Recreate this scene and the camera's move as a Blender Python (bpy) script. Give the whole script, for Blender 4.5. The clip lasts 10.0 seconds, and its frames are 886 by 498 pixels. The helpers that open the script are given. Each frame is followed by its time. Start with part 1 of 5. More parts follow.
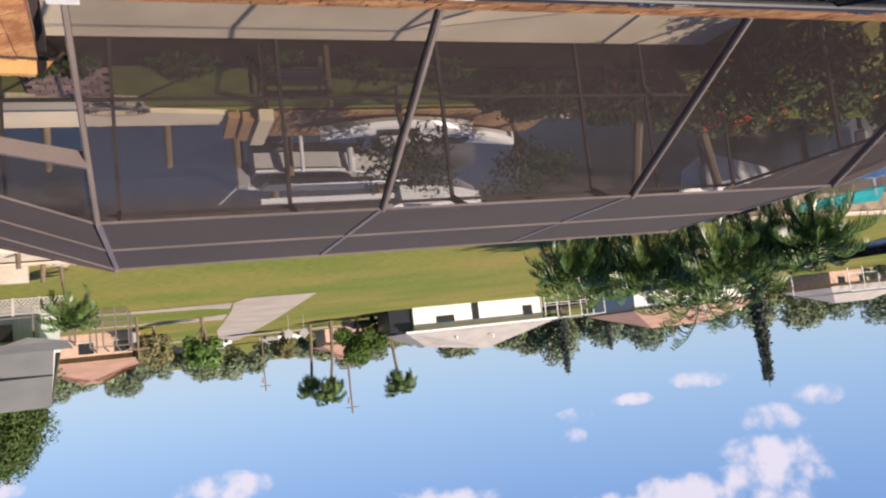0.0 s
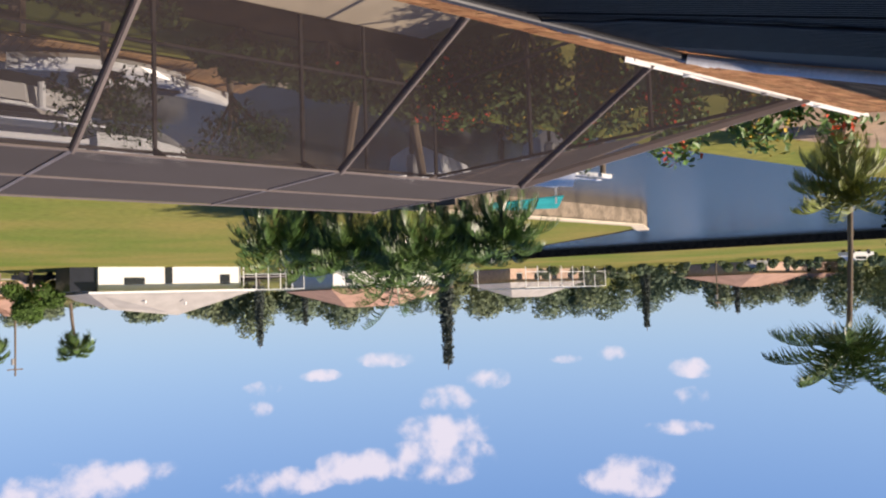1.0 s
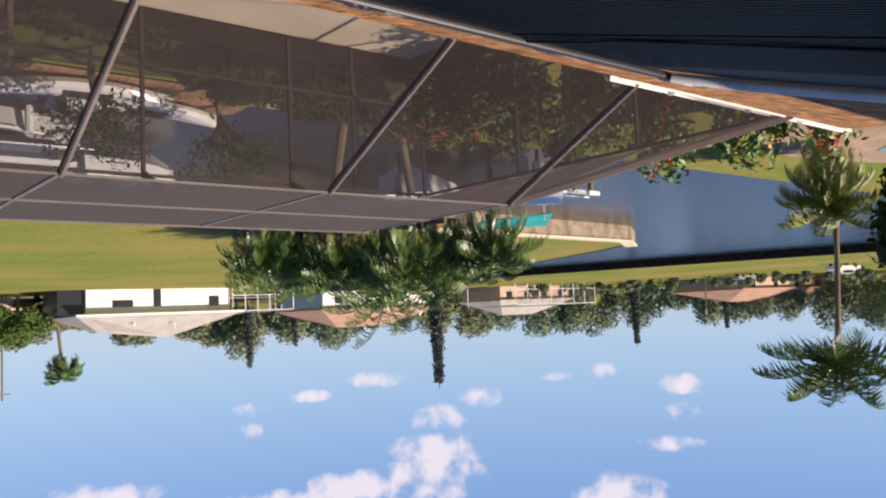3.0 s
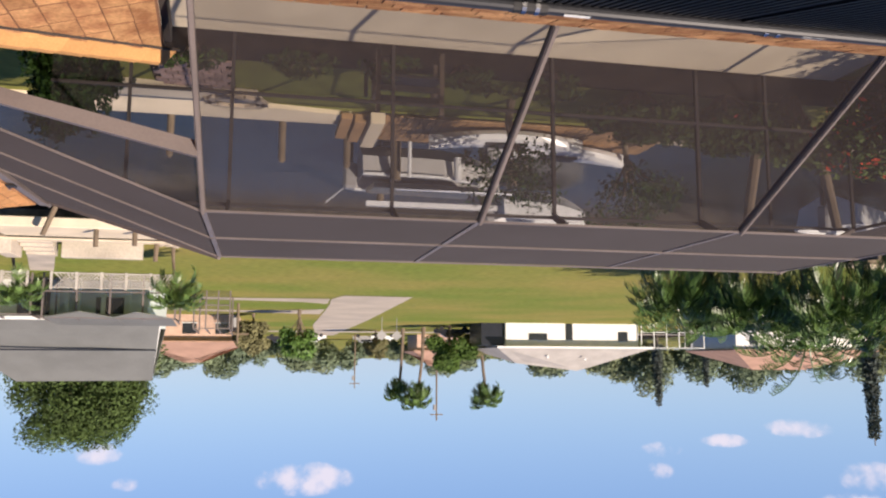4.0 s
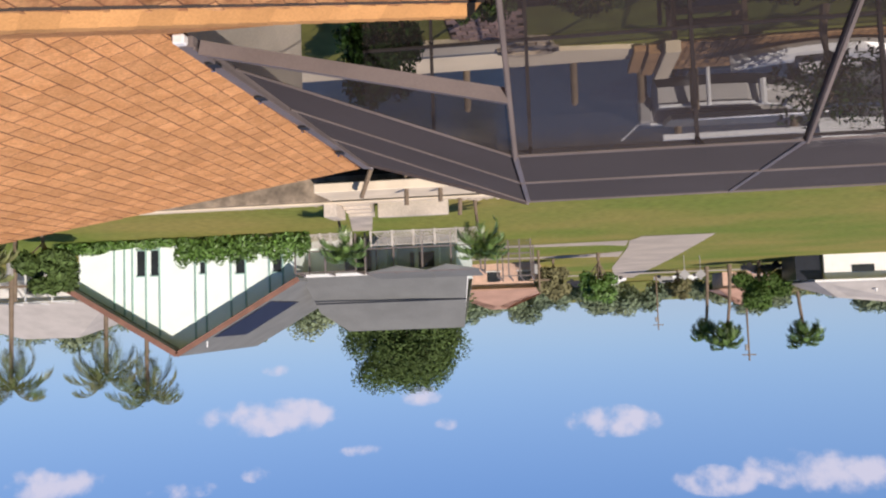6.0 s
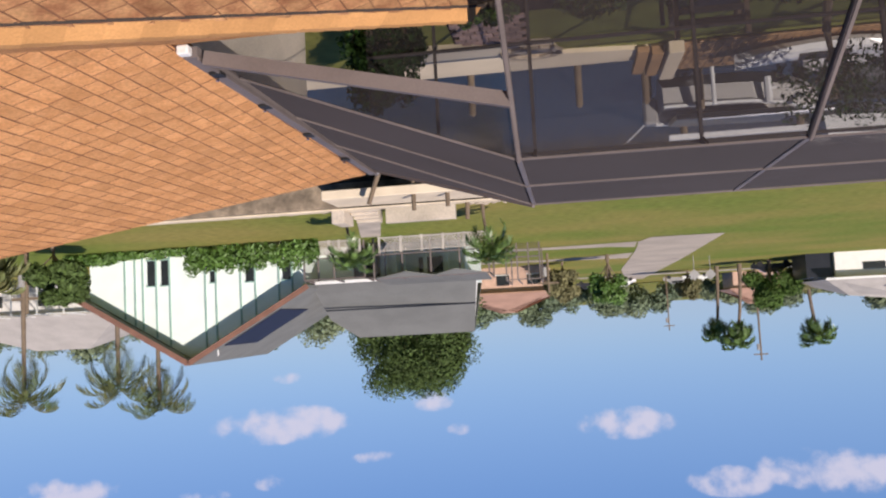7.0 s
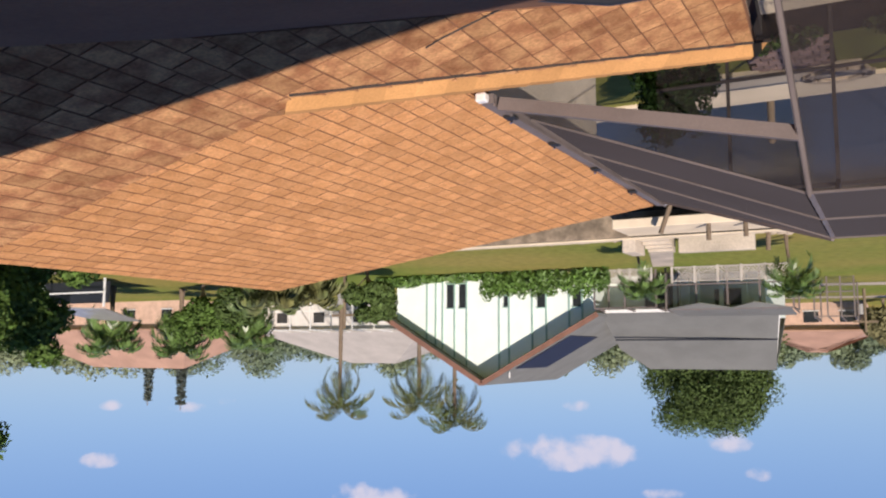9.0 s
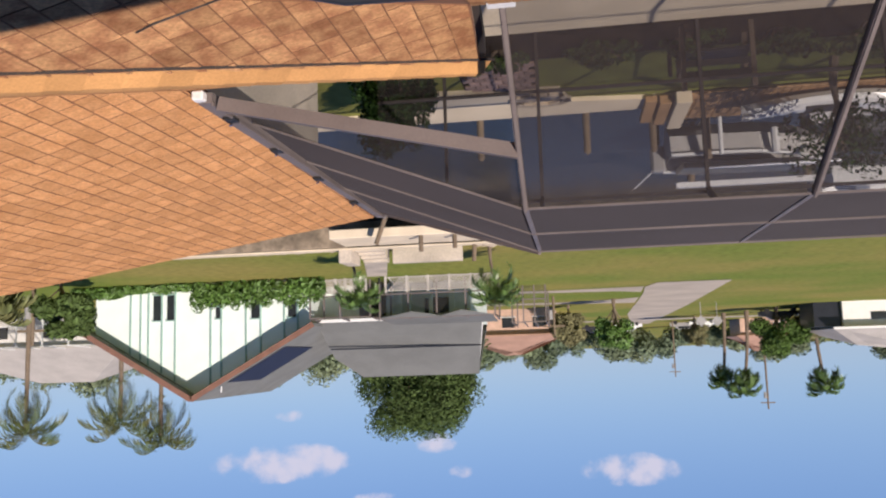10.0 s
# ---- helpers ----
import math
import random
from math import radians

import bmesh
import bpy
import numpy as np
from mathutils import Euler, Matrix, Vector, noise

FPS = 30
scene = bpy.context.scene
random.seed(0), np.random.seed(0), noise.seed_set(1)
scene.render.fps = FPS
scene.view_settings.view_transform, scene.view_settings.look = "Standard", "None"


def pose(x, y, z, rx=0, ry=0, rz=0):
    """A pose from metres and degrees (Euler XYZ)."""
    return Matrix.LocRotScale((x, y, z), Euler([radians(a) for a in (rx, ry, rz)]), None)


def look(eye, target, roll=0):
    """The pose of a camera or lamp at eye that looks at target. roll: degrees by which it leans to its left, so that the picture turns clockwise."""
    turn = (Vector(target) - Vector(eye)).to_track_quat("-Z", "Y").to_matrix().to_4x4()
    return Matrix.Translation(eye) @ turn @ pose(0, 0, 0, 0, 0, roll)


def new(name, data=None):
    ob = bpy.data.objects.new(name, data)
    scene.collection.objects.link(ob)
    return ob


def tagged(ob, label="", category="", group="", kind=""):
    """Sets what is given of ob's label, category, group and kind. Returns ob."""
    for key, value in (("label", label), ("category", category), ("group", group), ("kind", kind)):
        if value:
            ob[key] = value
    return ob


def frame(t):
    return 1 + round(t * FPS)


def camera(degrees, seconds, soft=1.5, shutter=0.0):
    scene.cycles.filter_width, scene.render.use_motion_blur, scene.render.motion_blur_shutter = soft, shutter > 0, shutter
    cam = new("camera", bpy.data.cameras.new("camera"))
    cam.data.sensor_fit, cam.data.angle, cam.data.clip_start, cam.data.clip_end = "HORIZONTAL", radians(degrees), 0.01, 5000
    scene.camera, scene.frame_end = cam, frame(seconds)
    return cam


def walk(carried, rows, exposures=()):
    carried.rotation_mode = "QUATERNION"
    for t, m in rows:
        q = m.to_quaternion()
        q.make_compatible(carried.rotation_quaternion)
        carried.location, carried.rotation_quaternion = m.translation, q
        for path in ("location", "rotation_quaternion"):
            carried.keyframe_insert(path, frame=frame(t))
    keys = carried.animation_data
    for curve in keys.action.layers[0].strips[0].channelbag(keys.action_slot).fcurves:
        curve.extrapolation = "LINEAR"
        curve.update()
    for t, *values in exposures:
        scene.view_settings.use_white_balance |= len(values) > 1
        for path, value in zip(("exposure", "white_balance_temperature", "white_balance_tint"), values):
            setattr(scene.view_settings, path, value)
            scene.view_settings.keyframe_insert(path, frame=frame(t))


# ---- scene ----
# The clip was filmed with the camera upside down: every pose is turned by 180 degrees about its own view.
cam = camera(55.5, 10.0, soft=2.15)
PATH = [
    (0.0, -0.000, 0.000, 4.820, 19.08, -6.39, 6.24),
    (0.5, -0.013, -0.009, 4.833, 33.80, -4.53, 4.06),
    (1.0, -0.022, 0.006, 4.868, 38.88, -3.32, 1.83),
    (1.5, 0.004, -0.041, 4.891, 42.85, -3.06, 1.41),
    (2.0, 0.025, -0.067, 4.890, 44.59, -3.22, 1.64),
    (2.2, 0.018, -0.061, 4.881, 44.41, -3.34, 1.96),
    (3.3, -0.006, 0.006, 4.845, 33.55, -5.47, 2.19),
    (3.5, -0.010, 0.024, 4.823, 27.52, -6.04, 1.62),
    (4.0, -0.075, 0.061, 4.795, 12.28, -7.60, -0.16),
    (4.5, -0.016, 0.115, 4.768, 1.39, -8.34, -0.29),
    (5.0, 0.031, 0.098, 4.763, -5.17, -6.89, -0.10),
    (5.5, 0.047, 0.096, 4.795, -7.83, -4.53, 1.00),
    (5.7, 0.097, 0.092, 4.834, -7.69, -4.09, 1.49),
    (7.0, 0.061, 0.059, 4.855, -8.27, -4.49, 2.97),
    (7.5, 0.046, 0.020, 4.865, -8.24, -5.08, 2.99),
    (8.0, -0.002, -0.045, 4.853, -15.90, -6.94, 1.47),
    (8.5, -0.111, -0.218, 4.856, -26.83, -7.51, -0.22),
    (9.0, -0.137, -0.291, 4.866, -28.00, -6.83, -0.21),
    (9.5, 0.006, -0.055, 4.816, -21.58, -6.46, 0.86),
    (10.0, 0.047, 0.000, 4.799, -8.61, -7.22, 1.71),
]
walk(cam, [(t, pose(x, y, z, 90 + pitch, 0, yaw) @ pose(0, 0, 0, 0, 0, 180 - lean)) for t, x, y, z, yaw, pitch, lean in PATH],
     exposures=[(t, stops, kelvin, 20) for t, stops, kelvin in ((0.0, 0.5, 6600), (2.0, 0.50, 6900), (3.5, 0.56, 6850), (4.0, 0.50, 6650), (4.5, 0.4, 6450), (5.5, 0.24, 6250), (7.5, 0.14, 6150), (9.0, 0.2, 6350), (10.0, 0.17, 6250))])

# ---- sky, sun, clouds ----
SUN = Vector((-0.48, -0.70, 0.53)).normalized()
world = bpy.data.worlds.new("sky")
scene.world = world
world.use_nodes = True


def make_sky():
    nt = world.node_tree
    nd, lk = nt.nodes, nt.links
    nd.clear()
    out = nd.new("ShaderNodeOutputWorld")
    sky = nd.new("ShaderNodeTexSky")
    sky.sky_type, sky.sun_disc = "NISHITA", False
    sky.sun_elevation = math.asin(SUN.z)
    sky.sun_rotation = math.atan2(SUN.x, SUN.y)
    sky.air_density, sky.dust_density, sky.ozone_density = 1.0, 0.1, 3.0
    bg = nd.new("ShaderNodeBackground")
    bg.inputs["Strength"].default_value = 0.075
    # small fair-weather clouds: soft patches in the direction of the sky, broken up by noise
    geo = nd.new("ShaderNodeTexCoord")
    warp = nd.new("ShaderNodeTexNoise")
    warp.inputs["Scale"].default_value, warp.inputs["Detail"].default_value = 34.0, 8.0
    lk.new(geo.outputs["Generated"], warp.inputs["Vector"])
    total = None
    for az, el, wide, high in CLOUDS:
        a, e = radians(az), radians(el)
        d = Vector((math.sin(a) * math.cos(e), math.cos(a) * math.cos(e), math.sin(e)))
        side = Vector((math.cos(a), -math.sin(a), 0))
        upw = side.cross(d)
        parts = []
        for axis, size in ((side, wide), (upw, high)):
            dot = nd.new("ShaderNodeVectorMath")
            dot.operation = "DOT_PRODUCT"
            lk.new(geo.outputs["Generated"], dot.inputs[0])
            dot.inputs[1].default_value = axis
            sub = nd.new("ShaderNodeMath")
            sub.operation = "MULTIPLY_ADD"
            sub.inputs[1].default_value = 1.0 / math.radians(size)
            sub.inputs[2].default_value = -1.0 * axis.dot(d) / math.radians(size)
            lk.new(dot.outputs["Value"], sub.inputs[0])
            sq = nd.new("ShaderNodeMath")
            sq.operation = "POWER"
            ab = nd.new("ShaderNodeMath")
            ab.operation = "ABSOLUTE"
            lk.new(sub.outputs[0], ab.inputs[0])
            lk.new(ab.outputs[0], sq.inputs[0])
            sq.inputs[1].default_value = 2.0
            parts.append(sq)
        add = nd.new("ShaderNodeMath")
        add.operation = "ADD"
        lk.new(parts[0].outputs[0], add.inputs[0])
        lk.new(parts[1].outputs[0], add.inputs[1])
        inv = nd.new("ShaderNodeMath")
        inv.operation, inv.use_clamp = "SUBTRACT", True
        inv.inputs[0].default_value = 1.0
        lk.new(add.outputs[0], inv.inputs[1])
        thick = nd.new("ShaderNodeMath")
        thick.operation = "MULTIPLY"
        thick.inputs[1].default_value = min(1.0, 0.42 + 0.17 * wide)
        lk.new(inv.outputs[0], thick.inputs[0])
        inv = thick
        if total is None:
            total = inv
        else:
            mx = nd.new("ShaderNodeMath")
            mx.operation = "MAXIMUM"
            lk.new(total.outputs[0], mx.inputs[0])
            lk.new(inv.outputs[0], mx.inputs[1])
            total = mx
    body = nd.new("ShaderNodeMath")
    body.operation = "MULTIPLY_ADD"
    lk.new(warp.outputs["Fac"], body.inputs[0])
    body.inputs[1].default_value = 3.4
    body.inputs[2].default_value = -1.80
    summ = nd.new("ShaderNodeMath")
    summ.operation = "ADD"
    lk.new(total.outputs[0], summ.inputs[0])
    lk.new(body.outputs[0], summ.inputs[1])
    gate = nd.new("ShaderNodeMath")
    gate.operation = "MULTIPLY"
    lk.new(summ.outputs[0], gate.inputs[0])
    soft = nd.new("ShaderNodeMapRange")
    soft.inputs["From Min"].default_value, soft.inputs["From Max"].default_value = 0.0, 0.25
    lk.new(total.outputs[0], soft.inputs["Value"])
    lk.new(soft.outputs["Result"], gate.inputs[1])
    ramp = nd.new("ShaderNodeMapRange")
    ramp.interpolation_type = "SMOOTHSTEP"
    ramp.inputs["From Min"].default_value, ramp.inputs["From Max"].default_value = 0.0, 1.05
    ramp.inputs["To Max"].default_value = 0.82
    lk.new(gate.outputs[0], ramp.inputs["Value"])
    mix = nd.new("ShaderNodeMix")
    mix.data_type = "RGBA"
    lk.new(ramp.outputs["Result"], mix.inputs["Factor"])
    tint = nd.new("ShaderNodeMix")
    tint.data_type, tint.blend_type = "RGBA", "MULTIPLY"
    tint.inputs["Factor"].default_value = 1.0
    tint.inputs["B"].default_value = (0.86, 0.96, 1.22, 1)
    lk.new(sky.outputs["Color"], tint.inputs["A"])
    # clear-air gradient from the horizon upwards, laid over the physical sky
    sep = nd.new("ShaderNodeSeparateXYZ")
    lk.new(geo.outputs["Generated"], sep.inputs[0])
    grad = nd.new("ShaderNodeValToRGB")
    grad.color_ramp.elements[0].position, grad.color_ramp.elements[0].color = 0.0, (3.8, 5.9, 7.9, 1)
    grad.color_ramp.elements[1].position, grad.color_ramp.elements[1].color = 1.0, (0.25, 0.6, 1.6, 1)
    mid = grad.color_ramp.elements.new(0.26)
    mid.color = (1.55, 3.42, 6.9, 1)
    high = grad.color_ramp.elements.new(0.5)
    high.color = (0.45, 1.0, 2.6, 1)
    lk.new(sep.outputs["Z"], grad.inputs["Fac"])
    blend = nd.new("ShaderNodeMix")
    blend.data_type = "RGBA"
    blend.inputs["Factor"].default_value = 0.75
    lk.new(tint.outputs["Result"], blend.inputs["A"])
    lk.new(grad.outputs["Color"], blend.inputs["B"])
    lk.new(blend.outputs["Result"], mix.inputs["A"])
    mix.inputs["B"].default_value = (8.3, 8.0, 8.6, 1)
    lk.new(mix.outputs["Result"], bg.inputs["Color"])
    lk.new(bg.outputs[0], out.inputs["Surface"])


# azimuth, elevation, half width, half height in degrees
CLOUDS = [
    (-41.7, 5.5, 1.7, 0.9), (-38.8, 6.8, 2.3, 1.1), (-38.8, 8.8, 3.8, 1.4), (-38.2, 10.6, 4.0, 1.9), (-32.8, 10.9, 3.5, 1.3), (-27.5, 11.6, 4.2, 1.1),
    (-50.6, 11.9, 3.5, 1.6), (-54.1, 8.8, 2.4, 0.6), (-55.1, 5.0, 1.9, 0.8), (-54.9, 6.9, 1.4, 0.8), (-49.8, 4.0, 1.5, 0.6), (-34.8, 4.0, 2.2, 0.7),
    (-30.4, 4.9, 1.6, 0.5), (-26.5, 5.6, 1.5, 0.6), (-26.1, 6.9, 1.3, 0.7), (-17.9, 10.3, 3.5, 1.2), (-70.1, 5.9, 2.0, 0.5), (-46.9, 4.3, 1.3, 0.4),
    (19.4, 6.6, 4.9, 1.4), (9.5, 5.7, 1.7, 0.8), (7.8, 7.6, 1.0, 0.5), (-3.2, 7.6, 3.4, 1.2), (-15.9, 10.5, 5.5, 1.5), (-9.5, 11.3, 2.9, 1.1),
    (33.1, 9.7, 3.8, 1.2), (25.1, 10.8, 2.4, 0.7), (19.0, 3.6, 1.2, 0.5), (13.5, 9.1, 1.7, 0.5), (20.5, 10.2, 1.2, 0.6), (49.6, 6.8, 1.4, 0.6),
    (49.2, 3.5, 0.9, 0.4), (44.7, 3.7, 1.5, 0.4), (42.0, 3.3, 1.0, 0.4),
]
make_sky()

sun_light = bpy.data.lights.new("sun", "SUN")
sun_light.energy, sun_light.angle, sun_light.color = 5.0, radians(0.53), (1.0, 0.90, 0.74)
new("sun", sun_light).matrix_world = look(SUN * 60, (0, 0, 0))


# ---- materials ----
def material(name, colour, rough=0.6, metal=0.0, grain=(30.0, 0.15), patch=(1.5, 0.2), bump=0.0, bump_scale=60.0, second=None, per_object=0.0, per_island=0.0, spec=0.5):
    """A surface with variation at two scales, optional second colour, relief and a shade of its own for each piece."""
    m = bpy.data.materials.new(name)
    m.use_nodes = True
    nd, lk = m.node_tree.nodes, m.node_tree.links
    b = nd["Principled BSDF"]
    b.inputs["Roughness"].default_value, b.inputs["Metallic"].default_value = rough, metal
    b.inputs["Specular IOR Level"].default_value = spec
    tc = nd.new("ShaderNodeTexCoord")
    col = None

    def noise_fac(scale, detail):
        n = nd.new("ShaderNodeTexNoise")
        n.inputs["Scale"].default_value, n.inputs["Detail"].default_value = scale, detail
        g = nd.new("ShaderNodeNewGeometry")
        lk.new(g.outputs["Position"], n.inputs["Vector"])
        return n.outputs["Fac"]

    base = nd.new("ShaderNodeMix")
    base.data_type = "RGBA"
    base.inputs["A"].default_value = (*colour, 1)
    base.inputs["B"].default_value = (*(second or tuple(c * (1 - patch[1]) for c in colour)), 1)
    ramp = nd.new("ShaderNodeMapRange")
    ramp.inputs["From Min"].default_value, ramp.inputs["From Max"].default_value = 0.36, 0.64
    lk.new(noise_fac(patch[0], 3.0), ramp.inputs["Value"])
    lk.new(ramp.outputs["Result"], base.inputs["Factor"])
    col = base.outputs["Result"]

    def scaled(col, source, low, high):
        mr = nd.new("ShaderNodeMapRange")
        mr.inputs["To Min"].default_value, mr.inputs["To Max"].default_value = low, high
        lk.new(source, mr.inputs["Value"])
        mul = nd.new("ShaderNodeVectorMath")
        mul.operation = "SCALE"
        lk.new(col, mul.inputs[0])
        lk.new(mr.outputs["Result"], mul.inputs["Scale"])
        return mul.outputs["Vector"]

    col = scaled(col, noise_fac(grain[0], 5.0), 1 - grain[1] * 1.6, 1 + grain[1] * 1.6)
    if per_object:
        oi = nd.new("ShaderNodeObjectInfo")
        col = scaled(col, oi.outputs["Random"], 1 - per_object, 1 + per_object)
    if per_island:
        gi = nd.new("ShaderNodeNewGeometry")
        col = scaled(col, gi.outputs["Random Per Island"], 1 - per_island, 1 + per_island)
    lk.new(col, b.inputs["Base Color"])
    if bump:
        bp = nd.new("ShaderNodeBump")
        bp.inputs["Strength"].default_value, bp.inputs["Distance"].default_value = bump, 0.02
        lk.new(noise_fac(bump_scale, 4.0), bp.inputs["Height"])
        lk.new(bp.outputs["Normal"], b.inputs["Normal"])
    return m


def screen_material(name, colour, cover):
    """Woven insect screen: fine dark threads with open gaps between them."""
    m = bpy.data.materials.new(name)
    m.use_nodes = True
    nd, lk = m.node_tree.nodes, m.node_tree.links
    nd.clear()
    out = nd.new("ShaderNodeOutputMaterial")
    tr, df, mix = nd.new("ShaderNodeBsdfTransparent"), nd.new("ShaderNodeBsdfDiffuse"), nd.new("ShaderNodeMixShader")
    n = nd.new("ShaderNodeTexNoise")
    n.inputs["Scale"].default_value = 0.9
    mr = nd.new("ShaderNodeMapRange")
    mr.inputs["To Min"].default_value, mr.inputs["To Max"].default_value = cover - 0.06, cover + 0.06
    g = nd.new("ShaderNodeNewGeometry")
    lk.new(g.outputs["Position"], n.inputs["Vector"])
    lk.new(n.outputs["Fac"], mr.inputs["Value"])
    lk.new(mr.outputs["Result"], mix.inputs["Fac"])
    df.inputs["Color"].default_value = (*colour, 1)
    lk.new(tr.outputs[0], mix.inputs[1])
    lk.new(df.outputs[0], mix.inputs[2])
    lk.new(mix.outputs[0], out.inputs["Surface"])
    return m


